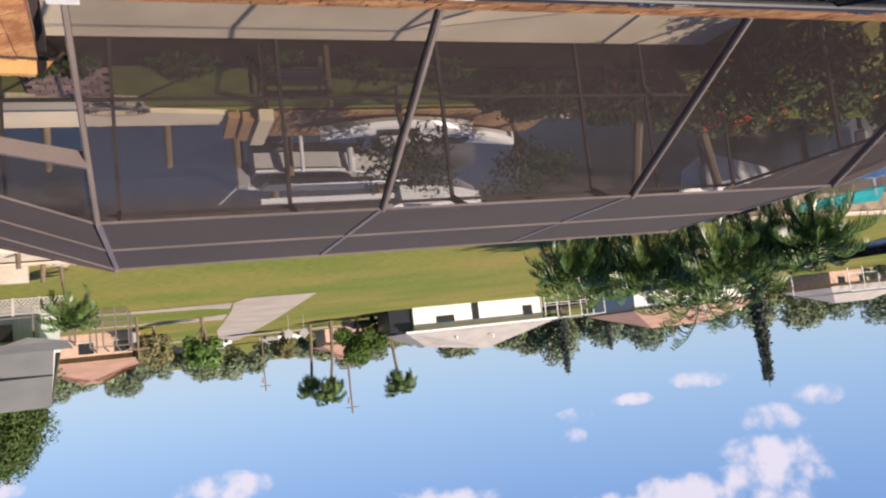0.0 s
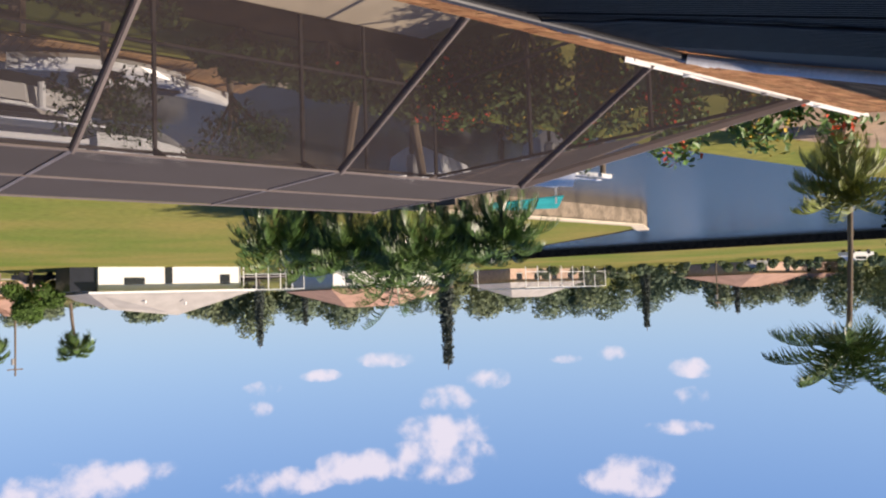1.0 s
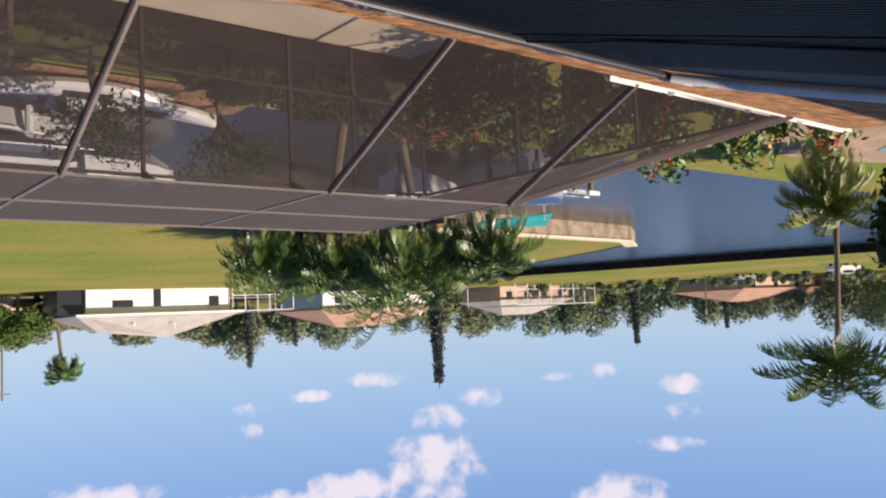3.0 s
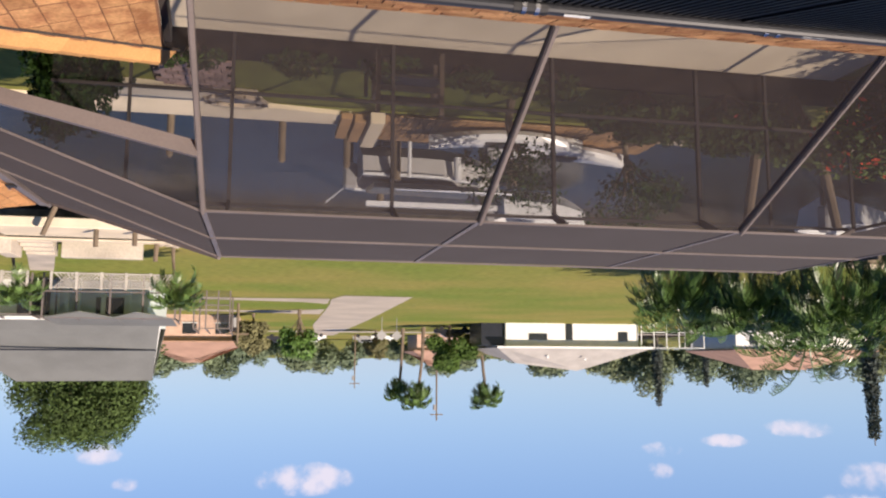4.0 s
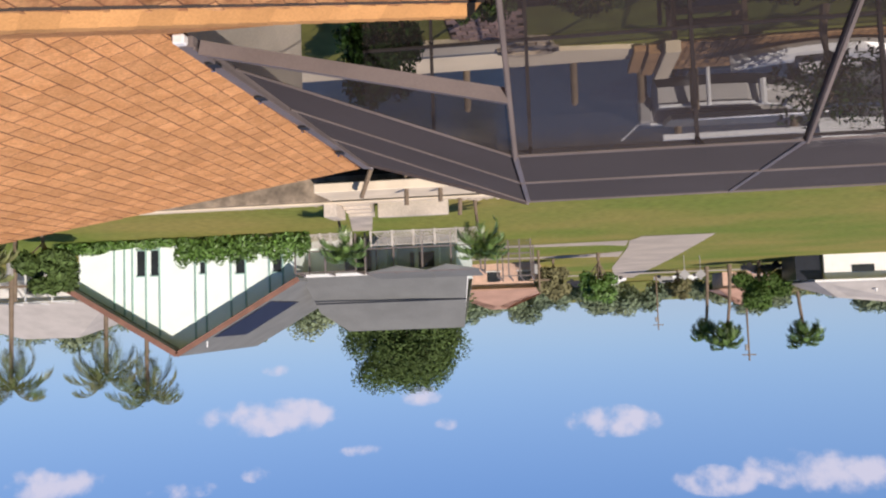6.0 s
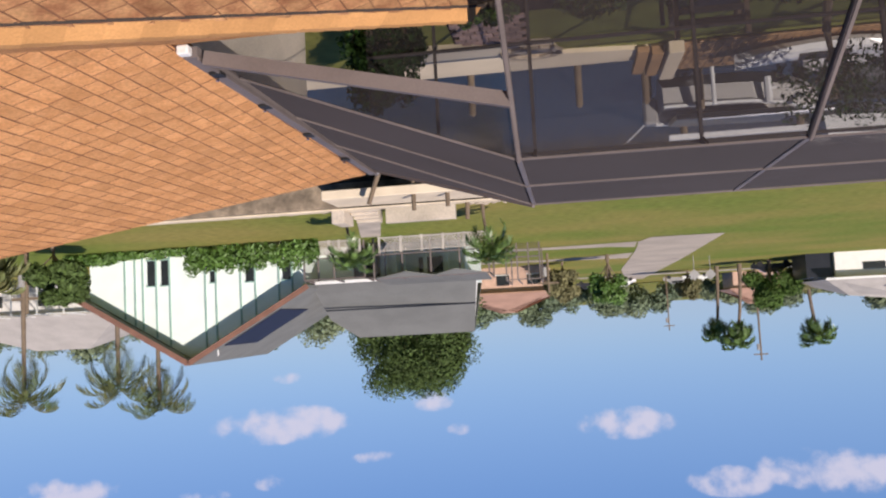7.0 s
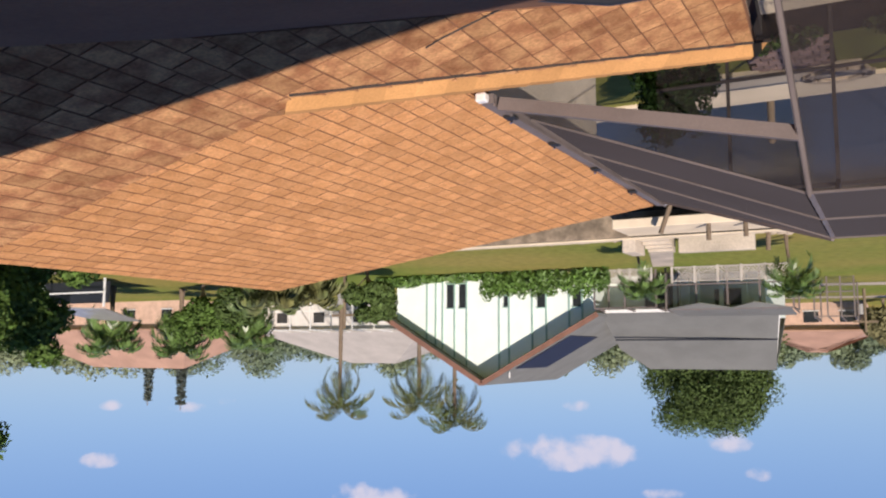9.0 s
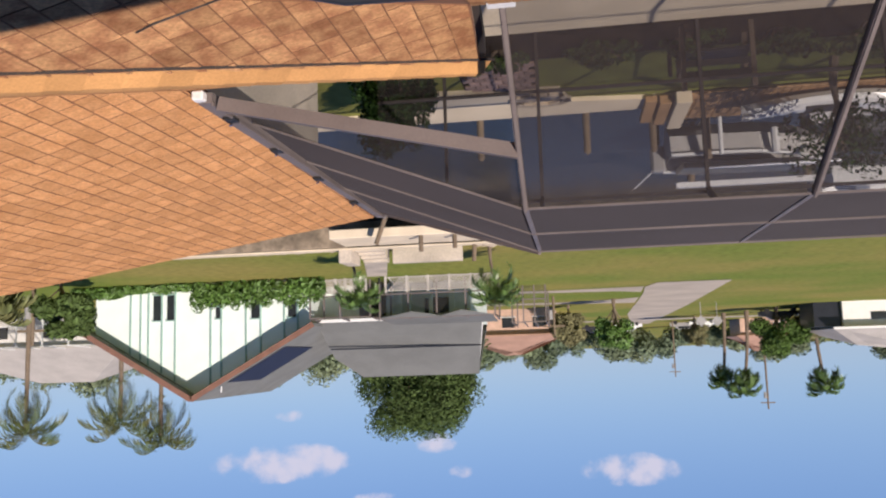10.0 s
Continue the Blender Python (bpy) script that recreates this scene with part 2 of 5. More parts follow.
M = dict(
    screen_wall=screen_material("wall_screen", (0.050, 0.044, 0.046), 0.34),
    shingle=material("faded_orange_shingle", (0.57, 0.28, 0.115), 0.9, grain=(40, 0.26), patch=(7.0, 0.3), second=(0.66, 0.34, 0.15), bump=0.5, bump_scale=160, per_object=0.12, per_island=0.12, spec=0.06),
    shingle_old=material("worn_orange_shingle", (0.58, 0.32, 0.15), 0.92, grain=(45, 0.32), patch=(6.5, 0.4), second=(0.36, 0.165, 0.08), bump=0.6, bump_scale=140, per_object=0.2, per_island=0.2, spec=0.05),
    underlay=material("shingle_joint", (0.27, 0.125, 0.065), 0.95),
    cap=material("ridge_cap_shingle", (0.62, 0.33, 0.13), 0.9, grain=(60, 0.15), per_object=0.12, bump=0.3, spec=0.15),
    fascia=material("dark_fascia", (0.05, 0.04, 0.035), 0.8),
    stucco=material("house_stucco", (0.62, 0.55, 0.44), 0.9, bump=0.3),
    solar=material("black_solar_mat", (0.014, 0.0145, 0.0165), 0.5, grain=(40, 0.3), patch=(1, 0.3), spec=0.1),
    pipe=material("black_header_pipe", (0.03, 0.032, 0.038), 0.32),
    steel=material("steel_clamp", (0.75, 0.76, 0.78), 0.25, 1.0),
    white=material("white_painted_metal", (0.78, 0.78, 0.76), 0.4, patch=(3, 0.08)),
    # darker copy of bronze: shade on the enclosure's far members put into the colour
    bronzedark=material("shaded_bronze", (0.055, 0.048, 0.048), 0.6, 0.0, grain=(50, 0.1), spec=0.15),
    hedgeleaf=material("hedge_leaf", (0.022, 0.052, 0.010), 0.6, grain=(3, 0.3), patch=(0.5, 0.35), per_island=0.5, spec=0.15),
    palmyellow=material("yellowing_frond", (0.20, 0.24, 0.045), 0.5, grain=(4, 0.3), patch=(0.9, 0.35), per_island=0.4),
    bronze=material("bronze_aluminium", (0.19, 0.16, 0.15), 0.5, 0.0, grain=(50, 0.1), spec=0.2),
    screen=screen_material("open_screen", (0.050, 0.041, 0.042), 0.43),
    far_screen=screen_material("far_screen", (0.10, 0.10, 0.10), 0.17),
    screen_top=screen_material("roof_screen", (0.06, 0.055, 0.058), 0.22),
    thread=material("screen_thread", (0.044, 0.039, 0.047), 0.7, patch=(0.7, 0.12), grain=(3, 0.06)),
    deck=material("cream_deck", (0.78, 0.66, 0.48), 0.85, grain=(25, 0.1), patch=(0.8, 0.15), bump=0.2),
    concrete=material("pale_concrete", (0.56, 0.49, 0.40), 0.9, grain=(14, 0.2), patch=(0.6, 0.3), bump=0.3),
    grass=material("lawn", (0.165, 0.215, 0.040), 0.95, grain=(2.2, 0.3), patch=(0.075, 0.4), second=(0.285, 0.245, 0.070), bump=0.6, bump_scale=30, spec=0.1),
    seawallface=material("stained_sea_wall", (0.33, 0.26, 0.18), 0.9, grain=(6, 0.3), patch=(1.4, 0.5), bump=0.4, bump_scale=12),
    mulch=material("dark_mulch", (0.06, 0.042, 0.03), 0.95, grain=(18, 0.5), patch=(2, 0.5), bump=0.8, bump_scale=40, spec=0.1),
    water=material("canal_water", (0.016, 0.026, 0.036), 0.22, grain=(0.5, 0.1), patch=(0.06, 0.2), bump=0.9, bump_scale=1.6, spec=0.16),
    wood=material("weathered_dock_wood", (0.42, 0.25, 0.12), 0.85, grain=(25, 0.25), patch=(3, 0.3), per_object=0.15),
    piling=material("old_piling", (0.20, 0.15, 0.10), 0.9, grain=(20, 0.3), bump=0.4),
    gel=material("white_gelcoat", (0.78, 0.78, 0.76), 0.25, patch=(1, 0.06)),
    hullgrey=material("grey_hull", (0.36, 0.35, 0.34), 0.3),
    rubber=material("black_rubber", (0.02, 0.02, 0.022), 0.6),
    teal=material("teal_canvas", (0.01, 0.36, 0.38), 0.8, patch=(2, 0.15)),
    mint=material("mint_wall", (0.78, 0.86, 0.81), 0.85, patch=(1.0, 0.05)),
    trimgreen=material("green_trim", (0.30, 0.46, 0.41), 0.7),
    darkglass=material("dark_window", (0.03, 0.035, 0.04), 0.12),
    greyroof=material("grey_roof", (0.17, 0.175, 0.165), 0.9, grain=(12, 0.12), patch=(0.6, 0.15), bump=0.3, per_object=0.06),
    paleroof=material("pale_roof", (0.44, 0.41, 0.37), 0.9, grain=(8, 0.12), patch=(0.5, 0.15)),
    pinkroof=material("terracotta_roof", (0.46, 0.28, 0.20), 0.9, grain=(8, 0.12), patch=(0.5, 0.2)),
    brown=material("brown_fascia", (0.24, 0.12, 0.085), 0.7),
    pinkwall=material("salmon_wall", (0.62, 0.42, 0.32), 0.9),
    whitewall=material("white_wall", (0.80, 0.78, 0.74), 0.85, patch=(1, 0.08)),
    asphalt=material("road", (0.52, 0.45, 0.36), 0.9, grain=(6, 0.15), patch=(0.2, 0.2)),
    bark=material("palm_bark", (0.20, 0.15, 0.105), 0.9, grain=(25, 0.3), bump=0.5),
    leaf=material("leaf_green", (0.085, 0.15, 0.030), 0.6, spec=0.2, grain=(4, 0.3), patch=(0.8, 0.35), per_island=0.35),
    # paler, flatter green: distance haze is put into this leaf colour
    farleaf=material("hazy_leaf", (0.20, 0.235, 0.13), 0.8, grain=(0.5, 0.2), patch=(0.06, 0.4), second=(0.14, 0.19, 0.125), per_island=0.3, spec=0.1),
    farshrub=material("dry_far_shrub", (0.21, 0.20, 0.10), 0.8, grain=(0.9, 0.3), patch=(0.3, 0.3), per_island=0.35, spec=0.1),
    hullpale=material("pale_grey_hull", (0.60, 0.58, 0.55), 0.35, patch=(1.2, 0.12)),
    lattice=material("weathered_white_lattice", (0.50, 0.46, 0.42), 0.8),
    glossfrond=material("glossy_palm_frond", (0.095, 0.16, 0.036), 0.33, grain=(4, 0.3), patch=(0.9, 0.4), second=(0.045, 0.095, 0.024), per_island=0.4),
    leafdark=material("leaf_dark", (0.075, 0.118, 0.032), 0.65, spec=0.2, grain=(3, 0.3), patch=(0.5, 0.35), per_island=0.35),
    leafbright=material("leaf_bright", (0.105, 0.20, 0.036), 0.5, grain=(4, 0.3), patch=(1.0, 0.3), per_island=0.3),
    palmleaf=material("palm_frond", (0.105, 0.175, 0.045), 0.34, grain=(4, 0.3), patch=(0.9, 0.35), per_island=0.3),
    palmdark=material("dull_palm_frond", (0.085, 0.125, 0.045), 0.5, grain=(2, 0.3), patch=(0.5, 0.4), second=(0.14, 0.14, 0.05), per_island=0.35, spec=0.3),
    pineleaf=material("pine_needles", (0.075, 0.095, 0.080), 0.8, per_island=0.3),
    flower=material("red_flower", (0.75, 0.09, 0.03), 0.6),
    yellow=material("yellow_leaf", (0.55, 0.36, 0.03), 0.6),
    solarblue=material("dark_blue_panel", (0.022, 0.022, 0.034), 0.5),
    navy=material("dark_navy_paint", (0.02, 0.022, 0.03), 0.3),
    stonework=material("pale_rubble", (0.46, 0.38, 0.29), 0.9, per_object=0.25, grain=(9, 0.2)),
    brickred=material("faded_brick", (0.50, 0.33, 0.26), 0.9, grain=(20, 0.25), per_object=0.25, bump=0.3),
    red=material("red_paint", (0.5, 0.06, 0.03), 0.5),
    terracetan=material("tan_pavers", (0.42, 0.30, 0.20), 0.9, grain=(6, 0.2), patch=(0.7, 0.25)),
    pool=material("pool_water", (0.10, 0.38, 0.42), 0.1),
)


# ---- building helpers ----
def part(name, bm, mat, parent=None, label=""):
    me = bpy.data.meshes.new(name)
    bm.to_mesh(me)
    bm.free()
    me.materials.append(M[mat])
    ob = new(name, me)
    if parent:
        ob.parent = parent
    if label:
        ob["label"] = label
    return ob


def empty(name, m, label, category, group="", kind=""):
    ob = new(name)
    ob.matrix_world = m
    return tagged(ob, label, category, group, kind)


def box(bm, x0, x1, y0, y1, z0, z1, m=None, bevel=0.0):
    vs = bmesh.ops.create_cube(bm, size=1.0)["verts"]
    for v in vs:
        v.co = Vector(((x0 + x1) / 2 + v.co.x * (x1 - x0), (y0 + y1) / 2 + v.co.y * (y1 - y0), (z0 + z1) / 2 + v.co.z * (z1 - z0)))
    if bevel:
        es = {e for v in vs for e in v.link_edges}
        r = bmesh.ops.bevel(bm, geom=list(es), offset=bevel, segments=1, affect="EDGES")
        vs = list({v for f in r["faces"] for v in f.verts} | {v for v in vs if v.is_valid})
    if m:
        bmesh.ops.transform(bm, matrix=m, verts=vs)
    return bm


def slab(*a, **k):
    return box(bmesh.new(), *a, **k)


def bar(bm, a, b, w, h, upv=(0, 0, 1)):
    """A straight rectangular bar from a to b, w wide and h deep."""
    a, b = Vector(a), Vector(b)
    d = (b - a).normalized()
    s = d.cross(Vector(upv))
    s = s.normalized() if s.length > 1e-4 else Vector((1, 0, 0))
    u = s.cross(d)
    ring = [[bm.verts.new(p + s * w / 2 * i + u * h / 2 * j) for i, j in ((-1, -1), (1, -1), (1, 1), (-1, 1))] for p in (a, b)]
    for i in range(4):
        bm.faces.new((ring[0][i], ring[0][(i + 1) % 4], ring[1][(i + 1) % 4], ring[1][i]))
    bm.faces.new(ring[0][::-1])
    bm.faces.new(ring[1])
    return bm


def tube(bm, points, radii, n=8):
    """A round rod through points, tapered by radii."""
    pts = [Vector(p) for p in points]
    if not isinstance(radii, (list, tuple)):
        radii = [radii] * len(pts)
    rings = []
    for i, p in enumerate(pts):
        d = (pts[min(i + 1, len(pts) - 1)] - pts[max(i - 1, 0)]).normalized()
        s = d.cross(Vector((0, 0, 1)))
        s = s.normalized() if s.length > 1e-3 else Vector((1, 0, 0))
        u = s.cross(d)
        rings.append([bm.verts.new(p + (s * math.cos(a) + u * math.sin(a)) * radii[i]) for a in (2 * math.pi * k / n for k in range(n))])
    for r0, r1 in zip(rings, rings[1:]):
        for k in range(n):
            bm.faces.new((r0[k], r0[(k + 1) % n], r1[(k + 1) % n], r1[k]))
    bm.faces.new(rings[0][::-1])
    bm.faces.new(rings[-1])
    return bm


def plate(points, thick, up=(0, 0, 1)):
    """A flat polygon with thickness below it."""
    bm = bmesh.new()
    top = [bm.verts.new(Vector(p)) for p in points]
    low = [bm.verts.new(Vector(p) - Vector(up) * thick) for p in points]
    bm.faces.new(top)
    bm.faces.new(low[::-1])
    n = len(top)
    for i in range(n):
        bm.faces.new((top[i], low[i], low[(i + 1) % n], top[(i + 1) % n]))
    bmesh.ops.recalc_face_normals(bm, faces=bm.faces)
    return bm


# ---- ground, water, sea walls ----
def polys(name, mat, faces, label="", category="", kind="structure"):
    bm = bmesh.new()
    for pts in faces:
        bm.faces.new([bm.verts.new(p) for p in pts])
    bmesh.ops.remove_doubles(bm, verts=bm.verts, dist=0.001)
    bmesh.ops.recalc_face_normals(bm, faces=bm.faces)
    for f in bm.faces:
        if f.normal.z < 0:
            f.normal_flip()
    return tagged(part(name, bm, mat), label, category, "", kind)


FAR = 1500.0
polys("ground", "grass", [
    [(-FAR, -FAR, 0), (FAR, -FAR, 0), (FAR, 16.0, 0), (-14, 16.0, 0), (-14, 17.3, 0), (-FAR, 17.3, 0)],
    [(-47.6, 37.5, 0), (-25, 34.9, 0), (FAR, 34.9, 0), (FAR, FAR, 0), (-62, FAR, 0), (-62, 64, 0), (-54.4, 45, 0), (-51.8, 40, 0)],
    [(-FAR, 30, 0), (-97, 34, 0), (-80, 79, 0), (-73, FAR, 0), (-FAR, FAR, 0)],
], "sunlit green lawn with dry yellow patches", "lawn")
polys("water", "water", [[(-FAR, 10, -0.9), (FAR, 10, -0.9), (FAR, FAR, -0.9), (-FAR, FAR, -0.9)]], "calm dark blue canal water", "water")
tagged(part("seawall", slab(-14, 60, 15.9, 16.68, -2.0, 0.06, bevel=0.02), "deck"), "pale concrete sea wall along the canal", "seawall", "", "structure")
tagged(part("far_seawall", slab(-25, 60, 34.2, 35.0, -2.0, 0.12, bevel=0.03), "seawallface"), "stained concrete sea wall of the far bank", "seawall", "", "structure")
for a, b in (((-14, 17.1, -1.04), (-600, 17.1, -1.04)), ((-51.9, 40, -1.0), (-54.5, 45, -1.0)), ((-54.5, 45, -1.0), (-62.2, 64, -1.0)), ((-62.2, 64, -1.0), (-62.2, 300, -1.0)),
             ((-96.6, 34, -1.0), (-79.8, 79, -1.0)), ((-79.8, 79, -1.0), (-73, 600, -1.0)), ((-96.6, 34, -1.0), (-600, 30.5, -1.0))):
    tagged(part("bank_wall", bar(bmesh.new(), a, b, 0.6, 2.0), "mulch"), "low dark bank wall at the water", "seawall", "", "structure")
tagged(part("far_seawall_cap", slab(-25, 60, 34.5, 35.1, 0.124, 0.2, bevel=0.02), "deck"), "cream concrete cap of the far sea wall", "seawall cap", "", "structure")
for a, b in (((-24.8, 34.65, -0.9), (-47.7, 37.25, -0.9)), ((-47.7, 37.25, -0.9), (-51.9, 40.0, -0.9))):
    tagged(part("point_seawall", bar(bmesh.new(), a, b, 0.5, 2.1), "seawallface"), "stained pale sea wall round the lawn point", "seawall", "", "structure")
    tagged(part("point_seawall_cap", bar(bmesh.new(), (a[0], a[1] + 0.1, 0.19), (b[0], b[1] + 0.1, 0.19), 0.9, 0.1), "deck"), "cream concrete cap of the sea wall", "seawall cap", "", "structure")
tagged(part("terrace_floor", slab(-9.5, 3.1, 0.0, 12.15, -0.2, 0.05), "deck"), "cream painted pool deck with fine joints", "deck", "", "structure")
polys("planting_bed", "mulch", [[(-14, 12.15, 0.02), (2.5, 12.15, 0.02), (2.5, 13.4, 0.02), (-14, 13.6, 0.02)]], "dark mulch bed beside the pool deck", "planting bed")


# ---- the house: walls and roof planes ----
EAVE_Y, EAVE_Z = 5.02, 2.62


def z_main(x, y):
    return EAVE_Z + 0.3 * (EAVE_Y - y)


def z_bay(x, y):
    return 2.425 + 0.3 * x


def z_wing(x, y):
    return 2.63 + 0.34 * (x - 3.02)


for nm, dims in (("wall_north", (-8.4, 0.4, 4.0, 4.2)), ("wall_bay", (0.95, 1.15, 4.2, 5.6)), ("wall_wing", (3.6, 3.8, 3.6, 11.6)),
                 ("wall_wing_end", (3.8, 11.2, 11.4, 11.6)), ("wall_east", (11.0, 11.2, -6.0, 11.4)), ("wall_west", (-6.8, -6.6, -6.0, 4.0)), ("wall_south", (-6.8, 11.0, -6.2, -6.0))):
    x0, x1, y0, y1 = dims
    tagged(part(nm, slab(x0, x1, y0, y1, 0, 2.5), "stucco"), "cream stucco house wall", "wall", "", "structure")
# unseen upper storey behind the viewing point, placed to shade the roof in front
tagged(part("wall_upper", slab(-12.0, 11.2, -1.75, -1.55, 0, 5.54), "stucco"), "unseen cream stucco wall of the upper storey", "wall", "", "structure")
tagged(part("wall_upper_south", slab(-12.0, 11.4, -6.4, -6.21, 0, 5.5), "stucco"), "unseen cream stucco wall of the upper storey", "wall", "", "structure")
tagged(part("wall_upper_west", slab(-12.0, -11.8, -6.2, -1.75, 0, 5.5), "stucco"), "unseen cream stucco wall of the upper storey", "wall", "", "structure")
tagged(part("wall_upper_east", slab(11.21, 11.4, -6.2, -1.75, 0, 5.5), "stucco"), "unseen cream stucco wall of the upper storey", "wall", "", "structure")
# edge set for the shadow line; depth and length added to block skylight
tagged(part("roof_upper", slab(-12.2, 11.4, -6.6, 0.25, 5.54, 5.66), "shingle"), "unseen deep eave added to shade the roof below", "roof", "", "structure")


def roof_plate(name, plan, zf, mat, label, thick=0.12):
    return tagged(part(name, plate([(x, y, zf(x, y)) for x, y in plan], thick), mat), label, "roof", "", "structure")


MAIN = [(-11.2, 5.02), (0.58, 5.02), (2.9, 2.70), (5.3, -1.5), (-6.7, -1.5), (-8.73, 3.0)]
BAY = [(0.60, 5.05), (0.66, 6.22), (3.13, 3.76), (6.6, 3.58), (6.6, -1.5), (5.3, -1.5), (2.9, 2.75)]
WING = [(3.02, 12.60), (7.25, 8.80), (7.25, 2.0), (3.02, 2.0)]
roof_main = roof_plate("roof_main", MAIN, z_main, "underlay", "low-pitched roof slope with worn shingles")
roof_bay = roof_plate("roof_bay", BAY, z_bay, "underlay", "hipped roof slope of worn orange shingles", 0.10)
roof_wing = roof_plate("roof_wing", WING, z_wing, "underlay", "hipped roof of bright faded orange shingles")
ZR = z_wing(7.25, 0)
tagged(part("roof_wing_end", plate([(3.02, 12.60, 2.63), (11.5, 12.60, 2.63), (7.25, 8.80, ZR)], 0.1), "shingle"), "far hip of the orange shingle roof", "roof", "", "structure")
tagged(part("roof_wing_back", plate([(11.5, 12.60, 2.63), (11.5, -6.4, 2.63), (7.25, -6.4, ZR), (7.25, 8.80, ZR)], 0.1), "shingle"), "outer slope of the orange shingle roof", "roof", "", "structure")
tagged(part("roof_bay_end", plate([(0.66, 6.22, 2.61), (5.6, 6.22, 2.61), (3.13, 3.76, 3.35)], 0.08), "shingle"), "hidden hip face of the near roof", "roof", "", "structure")
tagged(part("bay_fascia", plate([(0.60, 5.05, 2.5), (0.66, 6.22, 2.5), (0.66, 6.22, 2.36), (0.60, 5.05, 2.36)], 0.05, (1, 0, 0)), "fascia"), "dark fascia board under the bay roof", "trim", "", "structure")
tagged(part("eave_fascia", slab(-11.2, 0.58, 4.95, 5.0, 2.32, 2.5), "fascia"), "dark fascia board under the eave", "trim", "", "structure")

# ---- screen enclosure over the pool deck ----
BX = [0.40, -1.94, -4.47, -6.94]
BASE, BEND, RIDGE, WALL = (5.10, 2.56), (7.10, 3.57), (10.2, 3.57), (12.2, 2.62)
LEFT, RIGHT = -9.75, 2.83
cage = empty("screen_enclosure", Matrix.Identity(4), "bronze aluminium screen enclosure over the pool deck", "screen enclosure")


def cage_bar(name, a, b, w, h, mat="bronze"):
    return part(name, bar(bmesh.new(), a, b, w, h), mat, cage)


for x in BX:
    cage_bar("roof_beam", (x, *BASE), (x, *BEND), 0.04, 0.07)
    # thin strip added on top to stand for the beam's sunlit edge
    cage_bar("spline_strip", (x, BASE[0], BASE[1] + 0.043), (x, BEND[0], BEND[1] + 0.043), 0.022, 0.012, "bronze")
    cage_bar("roof_beam", (x, *BEND), (x, *RIDGE), 0.045, 0.03)
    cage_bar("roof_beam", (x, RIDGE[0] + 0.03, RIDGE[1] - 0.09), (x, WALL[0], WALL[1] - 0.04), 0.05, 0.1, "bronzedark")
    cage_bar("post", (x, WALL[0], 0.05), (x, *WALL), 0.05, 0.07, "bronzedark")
    if x > 0:
        part("bracket", slab(x - 0.09, x + 0.09, BASE[0] - 0.06, BASE[0] + 0.02, BASE[1] - 0.05, BASE[1] + 0.06), "white", cage)
for y, z in (BEND, (8.65, 3.57), RIDGE):
    cage_bar("purlin", (BX[-1], y, z + 0.02), (BX[0], y, z + 0.012), 0.02, 0.02)
    cage_bar("hip_purlin", (BX[0], y, z + 0.02), (RIGHT, y, 2.66), 0.016, 0.018)
    cage_bar("hip_purlin", (BX[-1], y, z + 0.02), (LEFT, y, 2.64), 0.016, 0.018)
cage_bar("hip_beam", (BX[0], 6.42, 3.24), (RIGHT, 6.35, 2.70), 0.06, 0.115)
cage_bar("hip_beam", (BX[0], *RIDGE), (RIGHT, 12.2, 2.62), 0.05, 0.1)
cage_bar("hip_beam", (BX[-1], *RIDGE), (LEFT, 12.2, 2.62), 0.05, 0.1)
cage_bar("hip_beam", (BX[-1], *BEND), (LEFT, 5.0, 2.62), 0.05, 0.1)
for z in (0.95, 2.60):
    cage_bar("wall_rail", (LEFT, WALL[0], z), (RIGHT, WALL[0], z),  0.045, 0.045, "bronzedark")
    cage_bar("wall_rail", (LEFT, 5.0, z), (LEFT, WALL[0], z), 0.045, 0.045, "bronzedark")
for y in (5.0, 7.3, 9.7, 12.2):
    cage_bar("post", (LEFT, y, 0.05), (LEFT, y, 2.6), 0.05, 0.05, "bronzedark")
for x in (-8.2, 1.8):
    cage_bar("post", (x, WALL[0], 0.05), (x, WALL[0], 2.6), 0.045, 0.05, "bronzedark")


def panel(pts, mat):
    bm = bmesh.new()
    bm.faces.new([bm.verts.new(p) for p in pts])
    return part("screen_panel", bm, mat, cage)


for a, b in zip(BX, BX[1:]):
    panel([(a, *BASE), (b, *BASE), (b, *BEND), (a, *BEND)], "screen")
    panel([(a, *BEND), (b, *BEND), (b, *RIDGE), (a, *RIDGE)], "screen_top")
    panel([(a, *RIDGE), (b, *RIDGE), (b, *WALL), (a, *WALL)], "screen_top")
panel([(BX[0], 6.42, 3.24), (BX[0], *BEND), (RIGHT, 7.1, 2.66), (RIGHT, 6.35, 2.66)], "screen")
panel([(BX[0], *BEND), (BX[0], *RIDGE), (RIGHT, 12.2, 2.62), (RIGHT, 7.1, 2.64)], "screen_top")
panel([(BX[0], *RIDGE), (BX[0], *WALL), (RIGHT, 12.2, 2.62)], "screen_top")
panel([(BX[-1], *BASE), (BX[-1], *BEND), (LEFT, 5.0, 2.62)], "screen")
panel([(BX[-1], *BEND), (BX[-1], *RIDGE), (LEFT, 12.2, 2.62), (LEFT, 5.0, 2.62)], "screen_top")
panel([(BX[-1], *RIDGE), (BX[-1], *WALL), (LEFT, 12.2, 2.62)], "screen_top")
panel([(LEFT, WALL[0], 0.05), (RIGHT, WALL[0], 0.05), (RIGHT, WALL[0], 2.6), (LEFT, WALL[0], 2.6)], "screen_wall")
panel([(LEFT, 5.0, 0.05), (LEFT, WALL[0], 0.05), (LEFT, WALL[0], 2.6), (LEFT, 5.0, 2.6)], "screen_wall")


